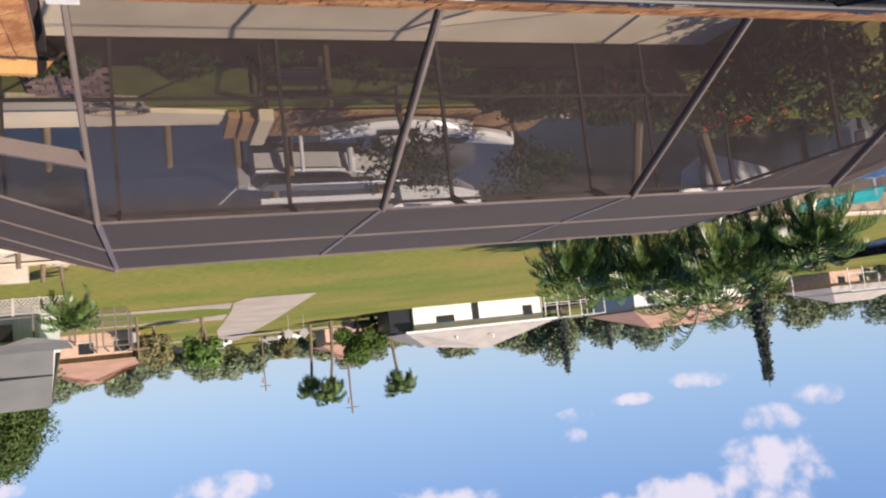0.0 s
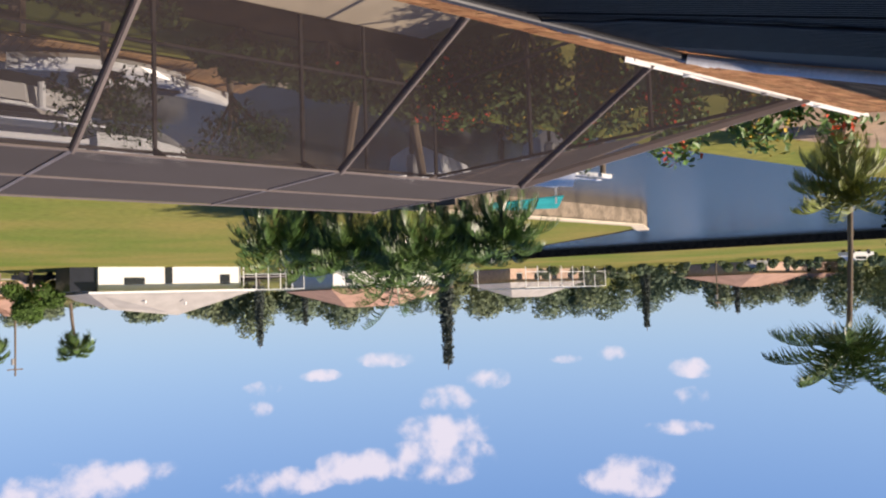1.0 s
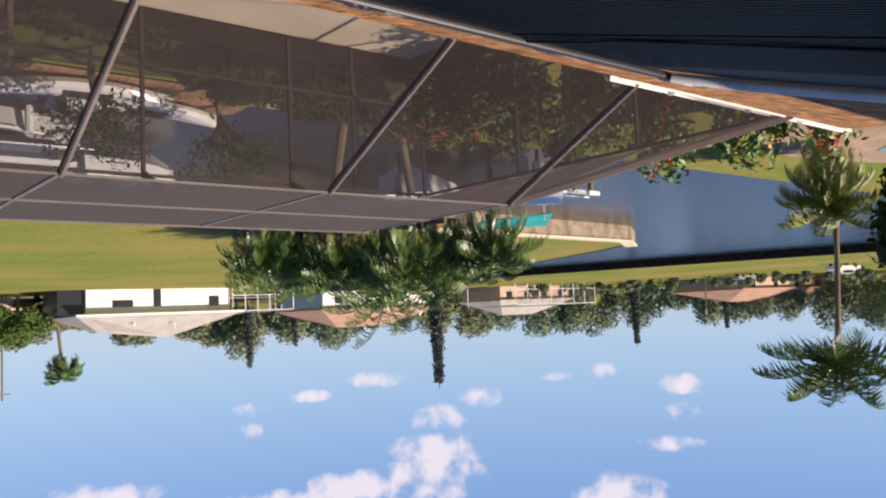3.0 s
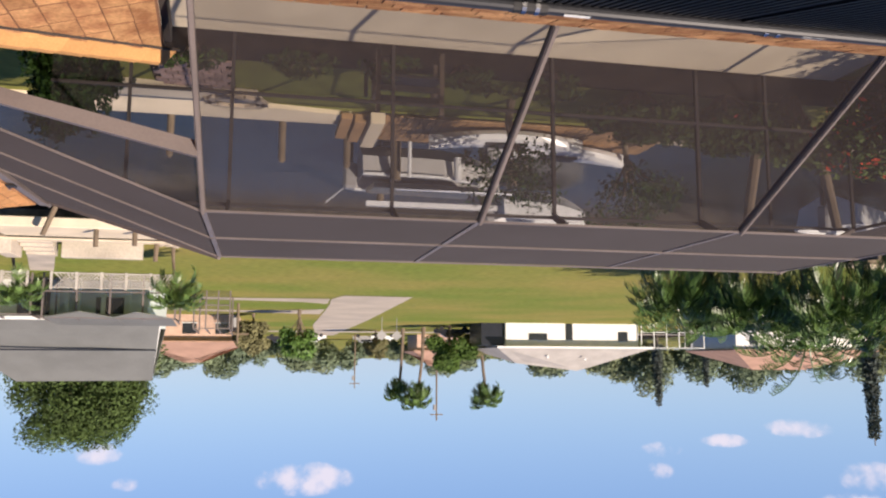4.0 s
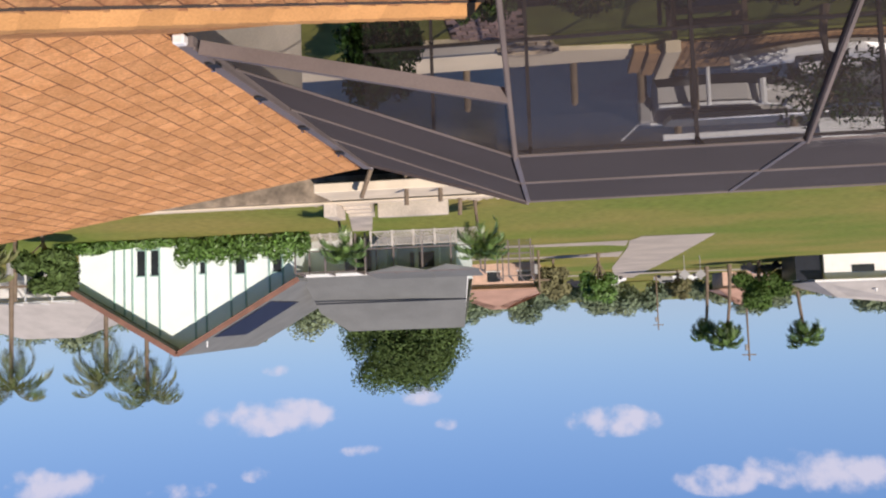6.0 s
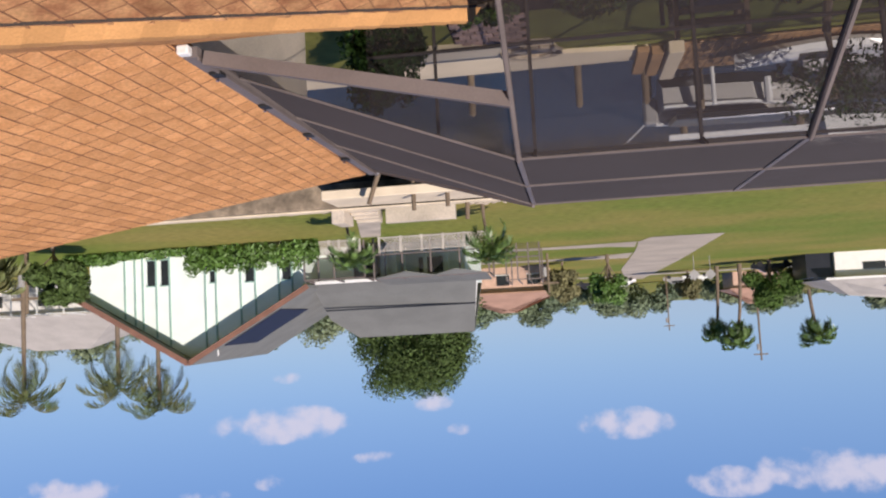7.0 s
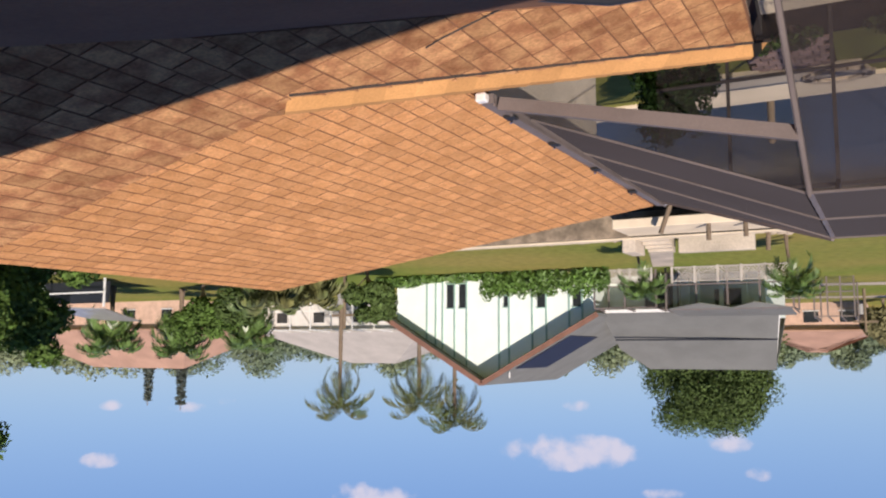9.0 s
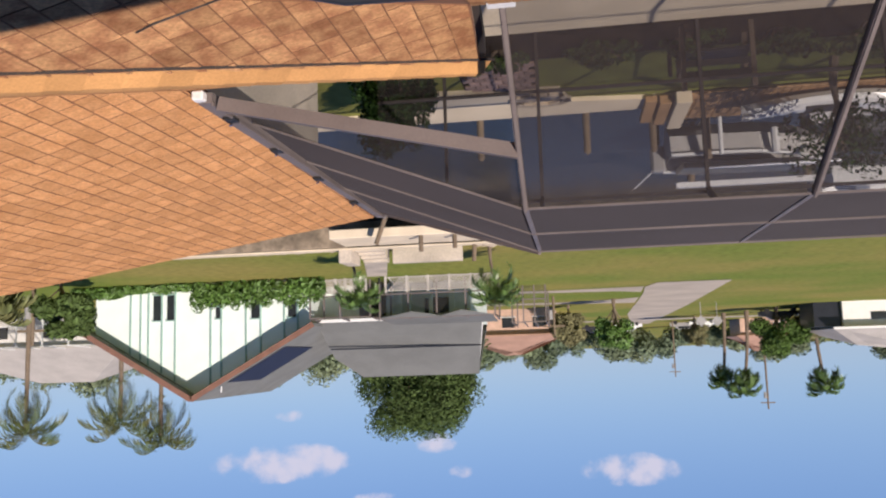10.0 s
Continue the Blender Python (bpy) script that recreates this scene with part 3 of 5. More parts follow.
def weave(y0, y1, ends, step=0.025, high=0.004):
    """The threads of a roof panel that run across it, one by one; ends(y) gives both end points."""
    verts, faces = [], []
    y = y0 + step
    while y < y1:
        a, b = ends(y)
        o = len(verts)
        for p in (a, b):
            verts.extend([(p[0], p[1] - 0.0005, p[2]), (p[0], p[1] + 0.0005, p[2]), (p[0], p[1] + 0.0005, p[2] + high), (p[0], p[1] - 0.0005, p[2] + high)])
        for i in range(4):
            j = (i + 1) % 4
            faces.append((o + i, o + j, o + 4 + j, o + 4 + i))
        y += step
    me = bpy.data.meshes.new("screen_weave")
    me.from_pydata(verts, [], faces)
    me.materials.append(M["thread"])
    ob = new("screen_weave", me)
    ob.parent = cage
    ob["kind"] = "stuff"


weave(BEND[0], RIDGE[0], lambda y: ((BX[-1], y, 3.572), (BX[0], y, 3.572)))


def hip_ends(side, x_in):
    def ends(y):
        if y <= RIDGE[0]:
            s = 0.0
        else:
            s = (y - RIDGE[0]) / (WALL[0] - RIDGE[0])
        xi, zi = x_in + (side - x_in) * s, 3.572 - 0.93 * s
        return (xi, y, zi), (side, y, 2.645)
    return ends


weave(BEND[0], WALL[0] - 0.05, hip_ends(RIGHT, BX[0]))
weave(BEND[0], WALL[0] - 0.05, hip_ends(LEFT, BX[-1]))


# ---- plants ----
def azr(az, r, z=0.0):
    return Vector((math.sin(radians(az)) * r, math.cos(radians(az)) * r, z))


def frond(bm, base, heading, rise, length, rnd, droop=1.0, leaflets=22, leaf=0.45, width=0.035, hang=0.0):
    """One feather frond: an arched rib with two rows of hanging leaflets."""
    h = Vector((math.cos(heading), math.sin(heading), 0))
    pts = []
    p, ang = Vector(base), rise
    steps = 9
    for i in range(steps + 1):
        pts.append(p.copy())
        p = p + (h * math.cos(ang) + Vector((0, 0, 1)) * math.sin(ang)) * (length / steps)
        ang -= droop * 2.0 / steps * (0.4 + i / steps)
    tube(bm, pts, [0.03 * length / 2.5 * (1 - 0.8 * i / steps) + 0.006 for i in range(steps + 1)], 4)
    side = Vector((-h.y, h.x, 0))
    for k in range(leaflets):
        s = 0.12 + 0.86 * k / (leaflets - 1)
        i = min(int(s * steps), steps - 1)
        q = pts[i].lerp(pts[i + 1], s * steps - i)
        along = (pts[i + 1] - pts[i]).normalized()
        ln = leaf * (0.45 + 0.75 * math.sin(math.pi * min(1, s * 0.95 + 0.1))) * rnd.uniform(0.8, 1.15)
        for sg in (-1, 1):
            d = (side * sg * (0.8 - 0.3 * hang) + along * 0.65 + Vector((0, 0, rnd.uniform(-0.55, 0.1) - hang * rnd.uniform(0.3, 1.0)))).normalized()
            mid = q + d * ln * 0.55
            tip = q + d * ln + Vector((0, 0, -0.28 * ln))
            w = along * width
            a, b, c, e = bm.verts.new(q - w * 0.5), bm.verts.new(q + w * 0.5), bm.verts.new(mid + w * 0.7), bm.verts.new(mid - w * 0.7)
            t = bm.verts.new(tip)
            bm.faces.new((a, b, c, e))
            bm.faces.new((e, c, t))


def palm(at, height, crown, fronds, seed, label, lean=(0, 0), droop=1.0, leaf=0.5, leafmat="palmleaf", radius=0.14, low=-0.3, high=1.25, leaflets=22, group="", width=0.035, hang=0.0):
    rnd = random.Random(seed)
    ob = empty("palm_tree", Matrix.Translation(at), label, "palm tree", group)
    pts = [(lean[0] * s * s, lean[1] * s * s, height * s) for s in (0, 0.2, 0.4, 0.6, 0.8, 1.0)]
    part("trunk", tube(bmesh.new(), pts, [radius * k for k in (1.3, 1.0, 0.9, 0.85, 0.82, 0.9)], 9), "bark", ob)
    top = Vector(pts[-1])
    for k in range(fronds):
        bm = bmesh.new()
        s = (k + 0.5) / fronds
        frond(bm, top + Vector((0, 0, 0.1)), k * 2.39996 + rnd.uniform(-0.2, 0.2), high + (low - high) * s + rnd.uniform(-0.15, 0.15), crown * rnd.uniform(0.85, 1.1), rnd, droop * rnd.uniform(0.8, 1.2), leaflets, leaf, width, hang)
        part("frond", bm, leafmat, ob)
    return ob


def leaf_cloud(clumps, count, size, seed, shape=None, up=0.3):
    """Many small bent leaves scattered over the skins of clumps (centre, radii)."""
    rng = np.random.default_rng(seed)
    vol = np.array([c[1][0] * c[1][1] + c[1][0] * c[1][2] for c in clumps])
    pick = rng.choice(len(clumps), count, p=vol / vol.sum())
    cs, rs = np.array([c[0] for c in clumps])[pick], np.array([c[1] for c in clumps])[pick]
    d = rng.normal(size=(count, 3))
    d /= np.linalg.norm(d, axis=1)[:, None]
    p = cs + d * rs * (rng.uniform(0.55, 1.08, (count, 1)))
    nrm = d + rng.normal(size=(count, 3)) * 0.6 + np.array([0, 0, up])
    nrm /= np.linalg.norm(nrm, axis=1)[:, None]
    a = np.cross(nrm, rng.normal(size=(count, 3)))
    a /= np.linalg.norm(a, axis=1)[:, None]
    b = np.cross(nrm, a)
    s = size * rng.uniform(0.6, 1.4, (count, 1))
    v = np.stack([p - a * s, p + b * s * 0.45 + nrm * s * 0.12, p + a * s, p - b * s * 0.45 + nrm * s * 0.12], 1).reshape(-1, 3)
    me = bpy.data.meshes.new("crown")
    f = np.arange(count * 4).reshape(-1, 4)
    me.from_pydata(v.tolist(), [], f.tolist())
    return me


def crown_part(name, me, mat, parent):
    me.materials.append(M[mat])
    ob = new(name, me)
    ob.parent = parent
    return ob


def tree(at, height, spread, seed, label, leafmat="leaf", count=2600, size=0.22, trunk=0.35, name="tree", category="tree", clumps=14, trunk_r=None):
    """A tree with a tapered trunk, limbs and a ragged crown."""
    rnd = random.Random(seed)
    ob = empty(name, Matrix.Translation(at), label, category)
    th = height * trunk
    r = trunk_r or 0.035 * height
    bm = bmesh.new()
    tube(bm, [(0, 0, 0), (0.05, 0.03, th * 0.5), (0.0, 0.05, th), (0.1, 0, height * 0.7)], [r * 1.2, r, r * 0.8, r * 0.3], 8)
    cl = []
    for k in range(clumps):
        a, rad = rnd.uniform(0, 6.283), spread * math.sqrt(rnd.uniform(0, 0.75))
        zz = th + (height - th) * rnd.uniform(0.2, 0.88)
        c = (math.cos(a) * rad * (1.15 - 0.5 * zz / height), math.sin(a) * rad * (1.15 - 0.5 * zz / height), zz)
        q = spread * rnd.uniform(0.26, 0.42)
        cl.append((c, (q, q, q * 0.8)))
        if k % 2 == 0:
            tube(bm, [(0, 0, th * 0.9), (c[0] * 0.5, c[1] * 0.5, (th + zz) / 2), c], [r * 0.5, r * 0.3, r * 0.1], 5)
    part("trunk", bm, "bark", ob)
    crown_part("crown", leaf_cloud(cl, count, size, seed), leafmat, ob)
    return ob


def pine(at, height, spread, seed, label):
    """A narrow tiered conifer with short level branches."""
    rnd = random.Random(seed)
    ob = empty("pine_tree", Matrix.Translation(at), label, "conifer")
    part("trunk", tube(bmesh.new(), [(0, 0, 0), (0, 0, height * 0.5), (0, 0, height)], [0.02 * height, 0.014 * height, 0.004 * height], 6), "bark", ob)
    cl = []
    for k in range(int(height * 2.2)):
        z = height * 0.12 + height * 0.86 * k / (height * 2.2)
        w = spread * (1 - 0.55 * z / height) * rnd.uniform(0.8, 1.1)
        for j in range(5):
            a = j * 1.2566 + k * 0.7
            cl.append(((math.cos(a) * w * 0.6, math.sin(a) * w * 0.6, z), (w * 0.42, w * 0.42, 0.16)))
    crown_part("crown", leaf_cloud(cl, 2200, 0.16 * height / 10 + 0.06, seed), "pineleaf", ob)
    return ob


def shrub(at, radii, seed, label, leafmat="leaf", count=900, size=0.09, name="shrub", clumps=9, flowers=None, nflowers=0):
    rnd = random.Random(seed)
    ob = empty(name, Matrix.Translation(at), label, "shrub")
    rx, ry, rz = radii
    bm = bmesh.new()
    cl = []
    for k in range(clumps):
        c = (rnd.uniform(-0.7, 0.7) * rx, rnd.uniform(-0.7, 0.7) * ry, rz * rnd.uniform(0.5, 1.6))
        q = rnd.uniform(0.35, 0.55)
        cl.append((c, (rx * q, ry * q, rz * q * 0.8)))
        tube(bm, [(c[0] * 0.15, c[1] * 0.15, 0), (c[0] * 0.6, c[1] * 0.6, c[2] * 0.6), c], [0.035, 0.025, 0.01], 5)
    part("stems", bm, "bark", ob)
    crown_part("foliage", leaf_cloud(cl, count, size, seed), leafmat, ob)
    if nflowers:
        crown_part("blossom", leaf_cloud(cl, nflowers, size * 0.8, seed + 1), flowers, ob)
    return ob


# ---- far bank: mint gabled house and its outbuildings ----
def gable_house():
    h = empty("gabled_house", Matrix.Identity(4), "pale mint gabled house with battened front and grey roof", "house")
    y0, xl, xr, xa = 51.8, 16.0, 31.8, 24.0
    zl, zr, za = 2.72, 2.62, 7.2
    yf = y0 - 1.2

    def under(x):
        return (zl + (za - zl) * (x - xl) / (xa - xl) if x < xa else zr + (za - zr) * (xr - x) / (xr - xa)) - 0.22

    bm = bmesh.new()
    ring0 = [bm.verts.new(p) for p in ((xl + 0.5, y0, -0.2), (xr - 0.5, y0, -0.2), (xr - 0.5, y0, under(xr - 0.5)), (xa, y0, under(xa)), (xl + 0.5, y0, under(xl + 0.5)))]
    ring1 = [bm.verts.new(v.co + Vector((0, 12, 0))) for v in ring0]
    bm.faces.new(ring0)
    bm.faces.new(ring1[::-1])
    for i in range(5):
        bm.faces.new((ring0[i], ring0[(i + 1) % 5], ring1[(i + 1) % 5], ring1[i]))
    bmesh.ops.recalc_face_normals(bm, faces=bm.faces)
    part("wall", bm, "mint", h)
    for x0, z0 in ((xl, zl), (xr, zr)):
        r = part("roof", plate([(x0, yf, z0), (xa, yf, za), (xa, y0 + 13, za), (x0, y0 + 13, z0)], 0.2), "greyroof", h)
        part("fascia", bar(bmesh.new(), (x0, yf - 0.04, z0 - 0.12), (xa, yf - 0.04, za - 0.12), 0.06, 0.34), "brown", r)
    for k, x in enumerate((17.38, 18.27, 19.85, 20.84, 22.51, 23.24, 25.68, 26.61, 27.55, 28.1, 28.81)):
        part("batten", slab(x - 0.045, x + 0.045, y0 - 0.1, y0 + 0.02, 0, under(x) - 0.05), "trimgreen", h)
    for x, w, z0, z1 in ((17.75, 0.26, 0.9, 2.05), (20.2, 0.27, 0.75, 2.05), (22.72, 0.17, 1.25, 1.97), (25.98, 0.27, 0.35, 1.97), (26.94, 0.27, 0.35, 1.97)):
        wn = part("window", slab(x - w, x + w, y0 - 0.05, y0 + 0.02, z0, z1), "darkglass", h)
        part("window_sill", slab(x - w - 0.06, x + w + 0.06, y0 - 0.12, y0 - 0.051, z0 - 0.08, z0 - 0.003), "trimgreen", wn)
        part("window_head", slab(x - w - 0.06, x + w + 0.06, y0 - 0.12, y0 - 0.051, z1 + 0.003, z1 + 0.08), "trimgreen", wn)

    def on_roof(x, y):
        return (x, y, zl + (za - zl) * (x - xl) / (xa - xl) + 0.06)

    part("solar_panel", plate([on_roof(18.1, yf + 0.8), on_roof(21.9, yf + 0.8), on_roof(21.9, yf + 6.5), on_roof(18.1, yf + 6.5)], 0.04), "solarblue", h)
    part("vent", tube(bmesh.new(), [on_roof(22.3, yf + 0.7), (22.3, yf + 0.7, 6.7)], 0.05, 6), "white", h)
    return h


gable_house()


def rear_wing():
    h = empty("rear_wing", Matrix.Identity(4), "low mint house wing with broad grey roof", "house")
    part("wall", slab(6.6, 16.6, 54.4, 65, 0, 2.5), "mint", h)
    part("roof", plate([(16.3, 52.2, 2.5), (5.7, 53.0, 2.45), (6.8, 60, 6.12), (15.2, 60, 6.17), (16.6, 57.5, 4.8)], 0.18), "greyroof", h)
    part("rear_roof", plate([(6.8, 60, 6.10), (15.2, 60, 6.15), (15.2, 68, 2.4), (6.9, 68, 2.4)], 0.2), "greyroof", h)
    part("gable_board", plate([(5.7, 53.0, 2.3), (6.9, 60, 5.9), (6.5, 60, 2.3)], 0.1, (1, 0, 0)), "white", h)
    part("roof_seam", bar(bmesh.new(), (6.2, 56.2, 4.14), (16.3, 55.4, 4.16), 0.14, 0.1), "navy", h)
    part("fascia", bar(bmesh.new(), (16.3, 52.14, 2.4), (5.7, 52.94, 2.35), 0.06, 0.2), "white", h)
    for x in (7.6, 9.0, 10.4, 11.0, 11.6):
        part("post", slab(x - 0.12, x + 0.12, 53.2, 53.4, 0, 2.4), "mint", h)
    part("doorway", slab(12.2, 14.0, 54.34, 54.42, 0.0, 2.1), "darkglass", h)
    part("window", slab(8.0, 9.6, 54.34, 54.42, 1.0, 2.0), "darkglass", h)
    return h


rear_wing()


def lattice(x0, x1, y, z0, z1):
    ob = empty("lattice_fence", Matrix.Identity(4), "white lattice fence with square posts", "fence")
    part("top_rail", slab(x0, x1, y - 0.04, y + 0.04, z1 - 0.06, z1), "lattice", ob)
    part("bottom_rail", slab(x0, x1, y - 0.04, y + 0.04, z0, z0 + 0.06), "lattice", ob)
    bm = bmesh.new()
    n = int((x1 - x0) / 0.22)
    hgt = z1 - z0 - 0.12
    for k in range(n):
        x = x0 + (x1 - x0 - hgt) * k / n
        bar(bm, (x, y - 0.012, z0 + 0.06), (x + hgt, y - 0.012, z1 - 0.06), 0.012, 0.05)
        bar(bm, (x + hgt, y + 0.012, z0 + 0.06), (x, y + 0.012, z1 - 0.06), 0.012, 0.05)
    tagged(part("lattice", bm, "lattice", ob), "", "", "", "stuff")
    x = x0
    while x <= x1 + 0.01:
        part("post", slab(x - 0.06, x + 0.06, y - 0.06, y + 0.06, 0, z1 + 0.08), "lattice", ob)
        x += (x1 - x0) / 5
    return ob


lattice(4.6, 11.0, 49.0, 0.05, 0.9)
lattice(12.2, 15.4, 49.0, 0.05, 0.9)


def far_cage(x0, x1, y0, y1, zt, label, nx, awning=False, mat="bronze"):
    """A neighbour's screen room: posts, rails and thin screens."""
    ob = empty("screen_room", Matrix.Identity(4), label, "screen room")
    for i in range(nx + 1):
        x = x0 + (x1 - x0) * i / nx
        part("post", slab(x - 0.05, x + 0.05, y0 - 0.05, y0 + 0.05, 0, zt), mat, ob)
        part("rafter", bar(bmesh.new(), (x, y0, zt), (x, y1, zt + 0.15), 0.06, 0.1), mat, ob)
    for z in (1.0, zt):
        part("rail", slab(x0, x1, y0 - 0.03, y0 + 0.03, z - 0.04, z + 0.04), mat, ob)
    for x in (x0, x1):
        part("side_rail", bar(bmesh.new(), (x, y0, zt), (x, y1, zt), 0.06, 0.06), mat, ob)
        part("rear_post", slab(x - 0.05, x + 0.05, y1 - 0.05, y1 + 0.05, 0, zt), mat, ob)
    bm = bmesh.new()
    bm.faces.new([bm.verts.new(p) for p in ((x0, y0, 0), (x1, y0, 0), (x1, y0, zt), (x0, y0, zt))])
    part("screen_panel", bm, "far_screen", ob)
    bm = bmesh.new()
    bm.faces.new([bm.verts.new(p) for p in ((x0, y0, 0), (x0, y1, 0), (x0, y1, zt), (x0, y0, zt))])
    part("screen_panel", bm, "far_screen", ob)
    if awning:
        for a, b, c in ((0.02, 0.30, 0.55), (0.52, 0.72, 0.98)):
            xa, xb, xc = (x1 + (x0 - x1) * k for k in (a, b, c))
            part("awning", plate([(xa, y0 - 0.2, zt + 0.02), (xb, y0 - 0.9, zt - 0.28), (xc, y0 - 0.2, zt + 0.02), (xc, y1, zt + 0.3), (xa, y1, zt + 0.3)], 0.05), "greyroof", ob, "dark grey sagging awning")
    return ob


far_cage(4.6, 11.6, 50.0, 53.2, 2.45, "grey framed screen room with dark awnings under the wing roof", 4, True)
far_cage(12.2, 16.0, 50.0, 53.0, 2.3, "dark screened carport beside the gabled house", 2)
far_cage(1.9, 4.3, 60.0, 66.0, 2.6, "small grey screen room beside the lawn", 3)
far_cage(42.0, 60.0, 69.5, 73.0, 2.9, "white framed pool screen beside the tan house", 7, mat="white")
far_cage(-57.0, -48.2, 101.0, 106.0, 3.0, "white framed screen porch of the white house", 5, mat="white")
far_cage(-118.0, -98.0, 100.0, 112.0, 3.6, "white framed pool enclosure across the channel", 7, mat="white")


def white_house():
    h = empty("white_house", Matrix.Identity(4), "long white house with pale hipped roof", "house")
    part("wall", slab(-48.0, -30.2, 101.5, 112, 0, 3.1), "whitewall", h)
    zt, za = 3.1, 6.0
    part("roof", plate([(-49.5, 100.5, zt), (-28.8, 100.5, zt), (-33, 106.5, za - 1.0), (-41.5, 106.5, za)], 0.15), "paleroof", h)
    part("roof_end", plate([(-49.5, 100.5, zt), (-41.5, 106.5, za), (-49.5, 114, zt)], 0.15), "paleroof", h)
    part("rear_roof", plate([(-28.8, 100.5, zt), (-28.8, 114, zt), (-33, 106.5, za - 1.0)], 0.15), "paleroof", h)
    part("fascia", slab(-49.5, -28.8, 100.4, 100.48, zt - 0.2, zt + 0.06), "white", h)
    for x0, x1, z0, z1 in ((-35.6, -33.2, 1.3, 2.1), (-46.5, -45.2, 1.0, 2.2), (-39.0, -38.1, 0.0, 2.1)):
        part("window", slab(x0, x1, 101.42, 101.52, z0, z1), "darkglass", h)
    for x, z in ((-36.0, 4.6), (-41.0, 4.9)):
        part("vent", tube(bmesh.new(), [(x, 102.5, z - 0.6), (x, 102.5, z - 0.2)], 0.15, 6), "white", h)
    # solid navy box: the garage's shade is put into its colour
    part("garage_shade", slab(-30.1, -27.2, 102, 108, 0, 2.8), "navy", h)
    return h


white_house()


def hip_house(name, label, x0, x1, y0, y1, ze, za, wall, roof, windows=4):
    h = empty(name, Matrix.Identity(4), label, "house")
    part("wall", slab(x0, x1, y0, y1, 0, ze), wall, h)
    o, q = 0.7, (y1 - y0) / 2
    a, b = (x0 - o, y0 - o, ze), (x1 + o, y0 - o, ze)
    c, d = (x1 + o, y1 + o, ze), (x0 - o, y1 + o, ze)
    e, f = (x0 + q, (y0 + y1) / 2, za), (x1 - q, (y0 + y1) / 2, za)
    for pts in ((a, b, f, e), (b, c, f), (c, d, e, f), (d, a, e)):
        part("roof", plate(pts, 0.15), roof, h)
    for k in range(windows):
        x = x0 + (x1 - x0) * (k + 0.5) / windows
        wn = part("window", slab(x - 0.7, x + 0.7, y0 - 0.06, y0 + 0.02, 0.9, 2.0), "darkglass", h)
        part("sill", slab(x - 0.8, x + 0.8, y0 - 0.12, y0 - 0.065, 0.8, 0.89), "white", wn)
    return h


hip_house("salmon_house", "salmon house with terracotta roof behind trees", 62, 88, 62, 74, 3.0, 7.0, "pinkwall", "pinkroof", 5)
hip_house("tan_house", "low house with pale tan roof and screen room", 42, 62, 74, 88, 3.0, 6.4, "whitewall", "paleroof")
hip_house("orange_house", "house with reddish roof across the road", 2.0, 12.0, 92, 104, 2.9, 5.0, "pinkwall", "pinkroof", 3)
hip_house("far_house", "low house with pink tiled roof across the channel", -172, -140, 84, 98, 2.4, 4.6, "pinkwall", "pinkroof")
hip_house("far_house", "low tan roofed house across the channel", -96, -72, 118, 132, 3.0, 6.0, "whitewall", "pinkroof")
hip_house("far_house", "white house with pale roof across the channel", -122, -104, 110, 120, 2.6, 5.2, "pinkwall", "paleroof")
hip_house("far_house", "small house with reddish roof beyond the road", -36, -28, 150, 160, 3.0, 5.6, "pinkwall", "pinkroof", 2)

# ---- road and drive ----
polys("driveway", "asphalt", [[(-11.3, 62.3, 0.03), (-6.1, 62.0, 0.03), (-5.5, 66, 0.03), (-5.9, 72, 0.03), (-6.4, 87, 0.03), (-7.1, 114, 0.03), (-10.5, 160, 0.03), (-13.8, 160, 0.03), (-12.5, 96, 0.03)]], "pale concrete driveway across the lawn", "driveway")
polys("pavement", "asphalt", [[(1.2, 66.2, 0.025), (30, 61, 0.025), (30, 62.2, 0.025), (1.2, 68.8, 0.025), (-3.5, 69.6, 0.025), (-5.65, 71.5, 0.025), (-5.4, 65.5, 0.025)],
                          [(1.4, 82.5, 0.025), (30, 76, 0.025), (30, 78, 0.025), (1.4, 85.5, 0.025), (-6.2, 87.6, 0.025), (-6.0, 79, 0.025), (-3.0, 81.5, 0.025)]], "narrow pale pavement beside the lawn", "pavement")
polys("road", "asphalt", [[(-200, 132, 0.02), (40, 138, 0.02), (40, 144, 0.02), (-200, 138, 0.02)]], "pale street behind the lawn", "road")

# ---- trees ----
tree(azr(10.4, 76), 11.9, 5.7, 5, "broad dense dark green shade tree", "leafdark", 56000, 0.15, 0.12, clumps=70)
tree(azr(-2.7, 80), 4.9, 2.0, 6, "small bright green round tree on the lawn", "leafbright", 3600, 0.2, 0.2)
GP = "palms on the far bank"
for i, (az, r, trunk, cr) in enumerate(((-27.8, 42, 1.5, 2.6), (-30.0, 44, 1.7, 2.7), (-32.6, 42, 1.9, 2.9), (-35.6, 44, 2.7, 4.0), (-37.6, 41, 2.1, 3.3), (-40.4, 42, 1.7, 2.9), (-43.0, 41, 1.5, 2.7))):
    palm(azr(az, r), trunk, cr, 38, 20 + i, "clustered feather palm with full hanging plumes", droop=0.95, leaf=0.8, radius=0.19, low=-0.55, high=1.45, leafmat="glossfrond", leaflets=24, group=GP, width=0.044, hang=0.55)
palm(azr(-64.9, 30), 6.2, 2.8, 18, 31, "tall coconut palm with wind-blown arching crown", lean=(0.2, 0.2), droop=0.85, leaf=0.7, low=0.3, high=1.55, leaflets=40, width=0.036, hang=0.35, radius=0.1)
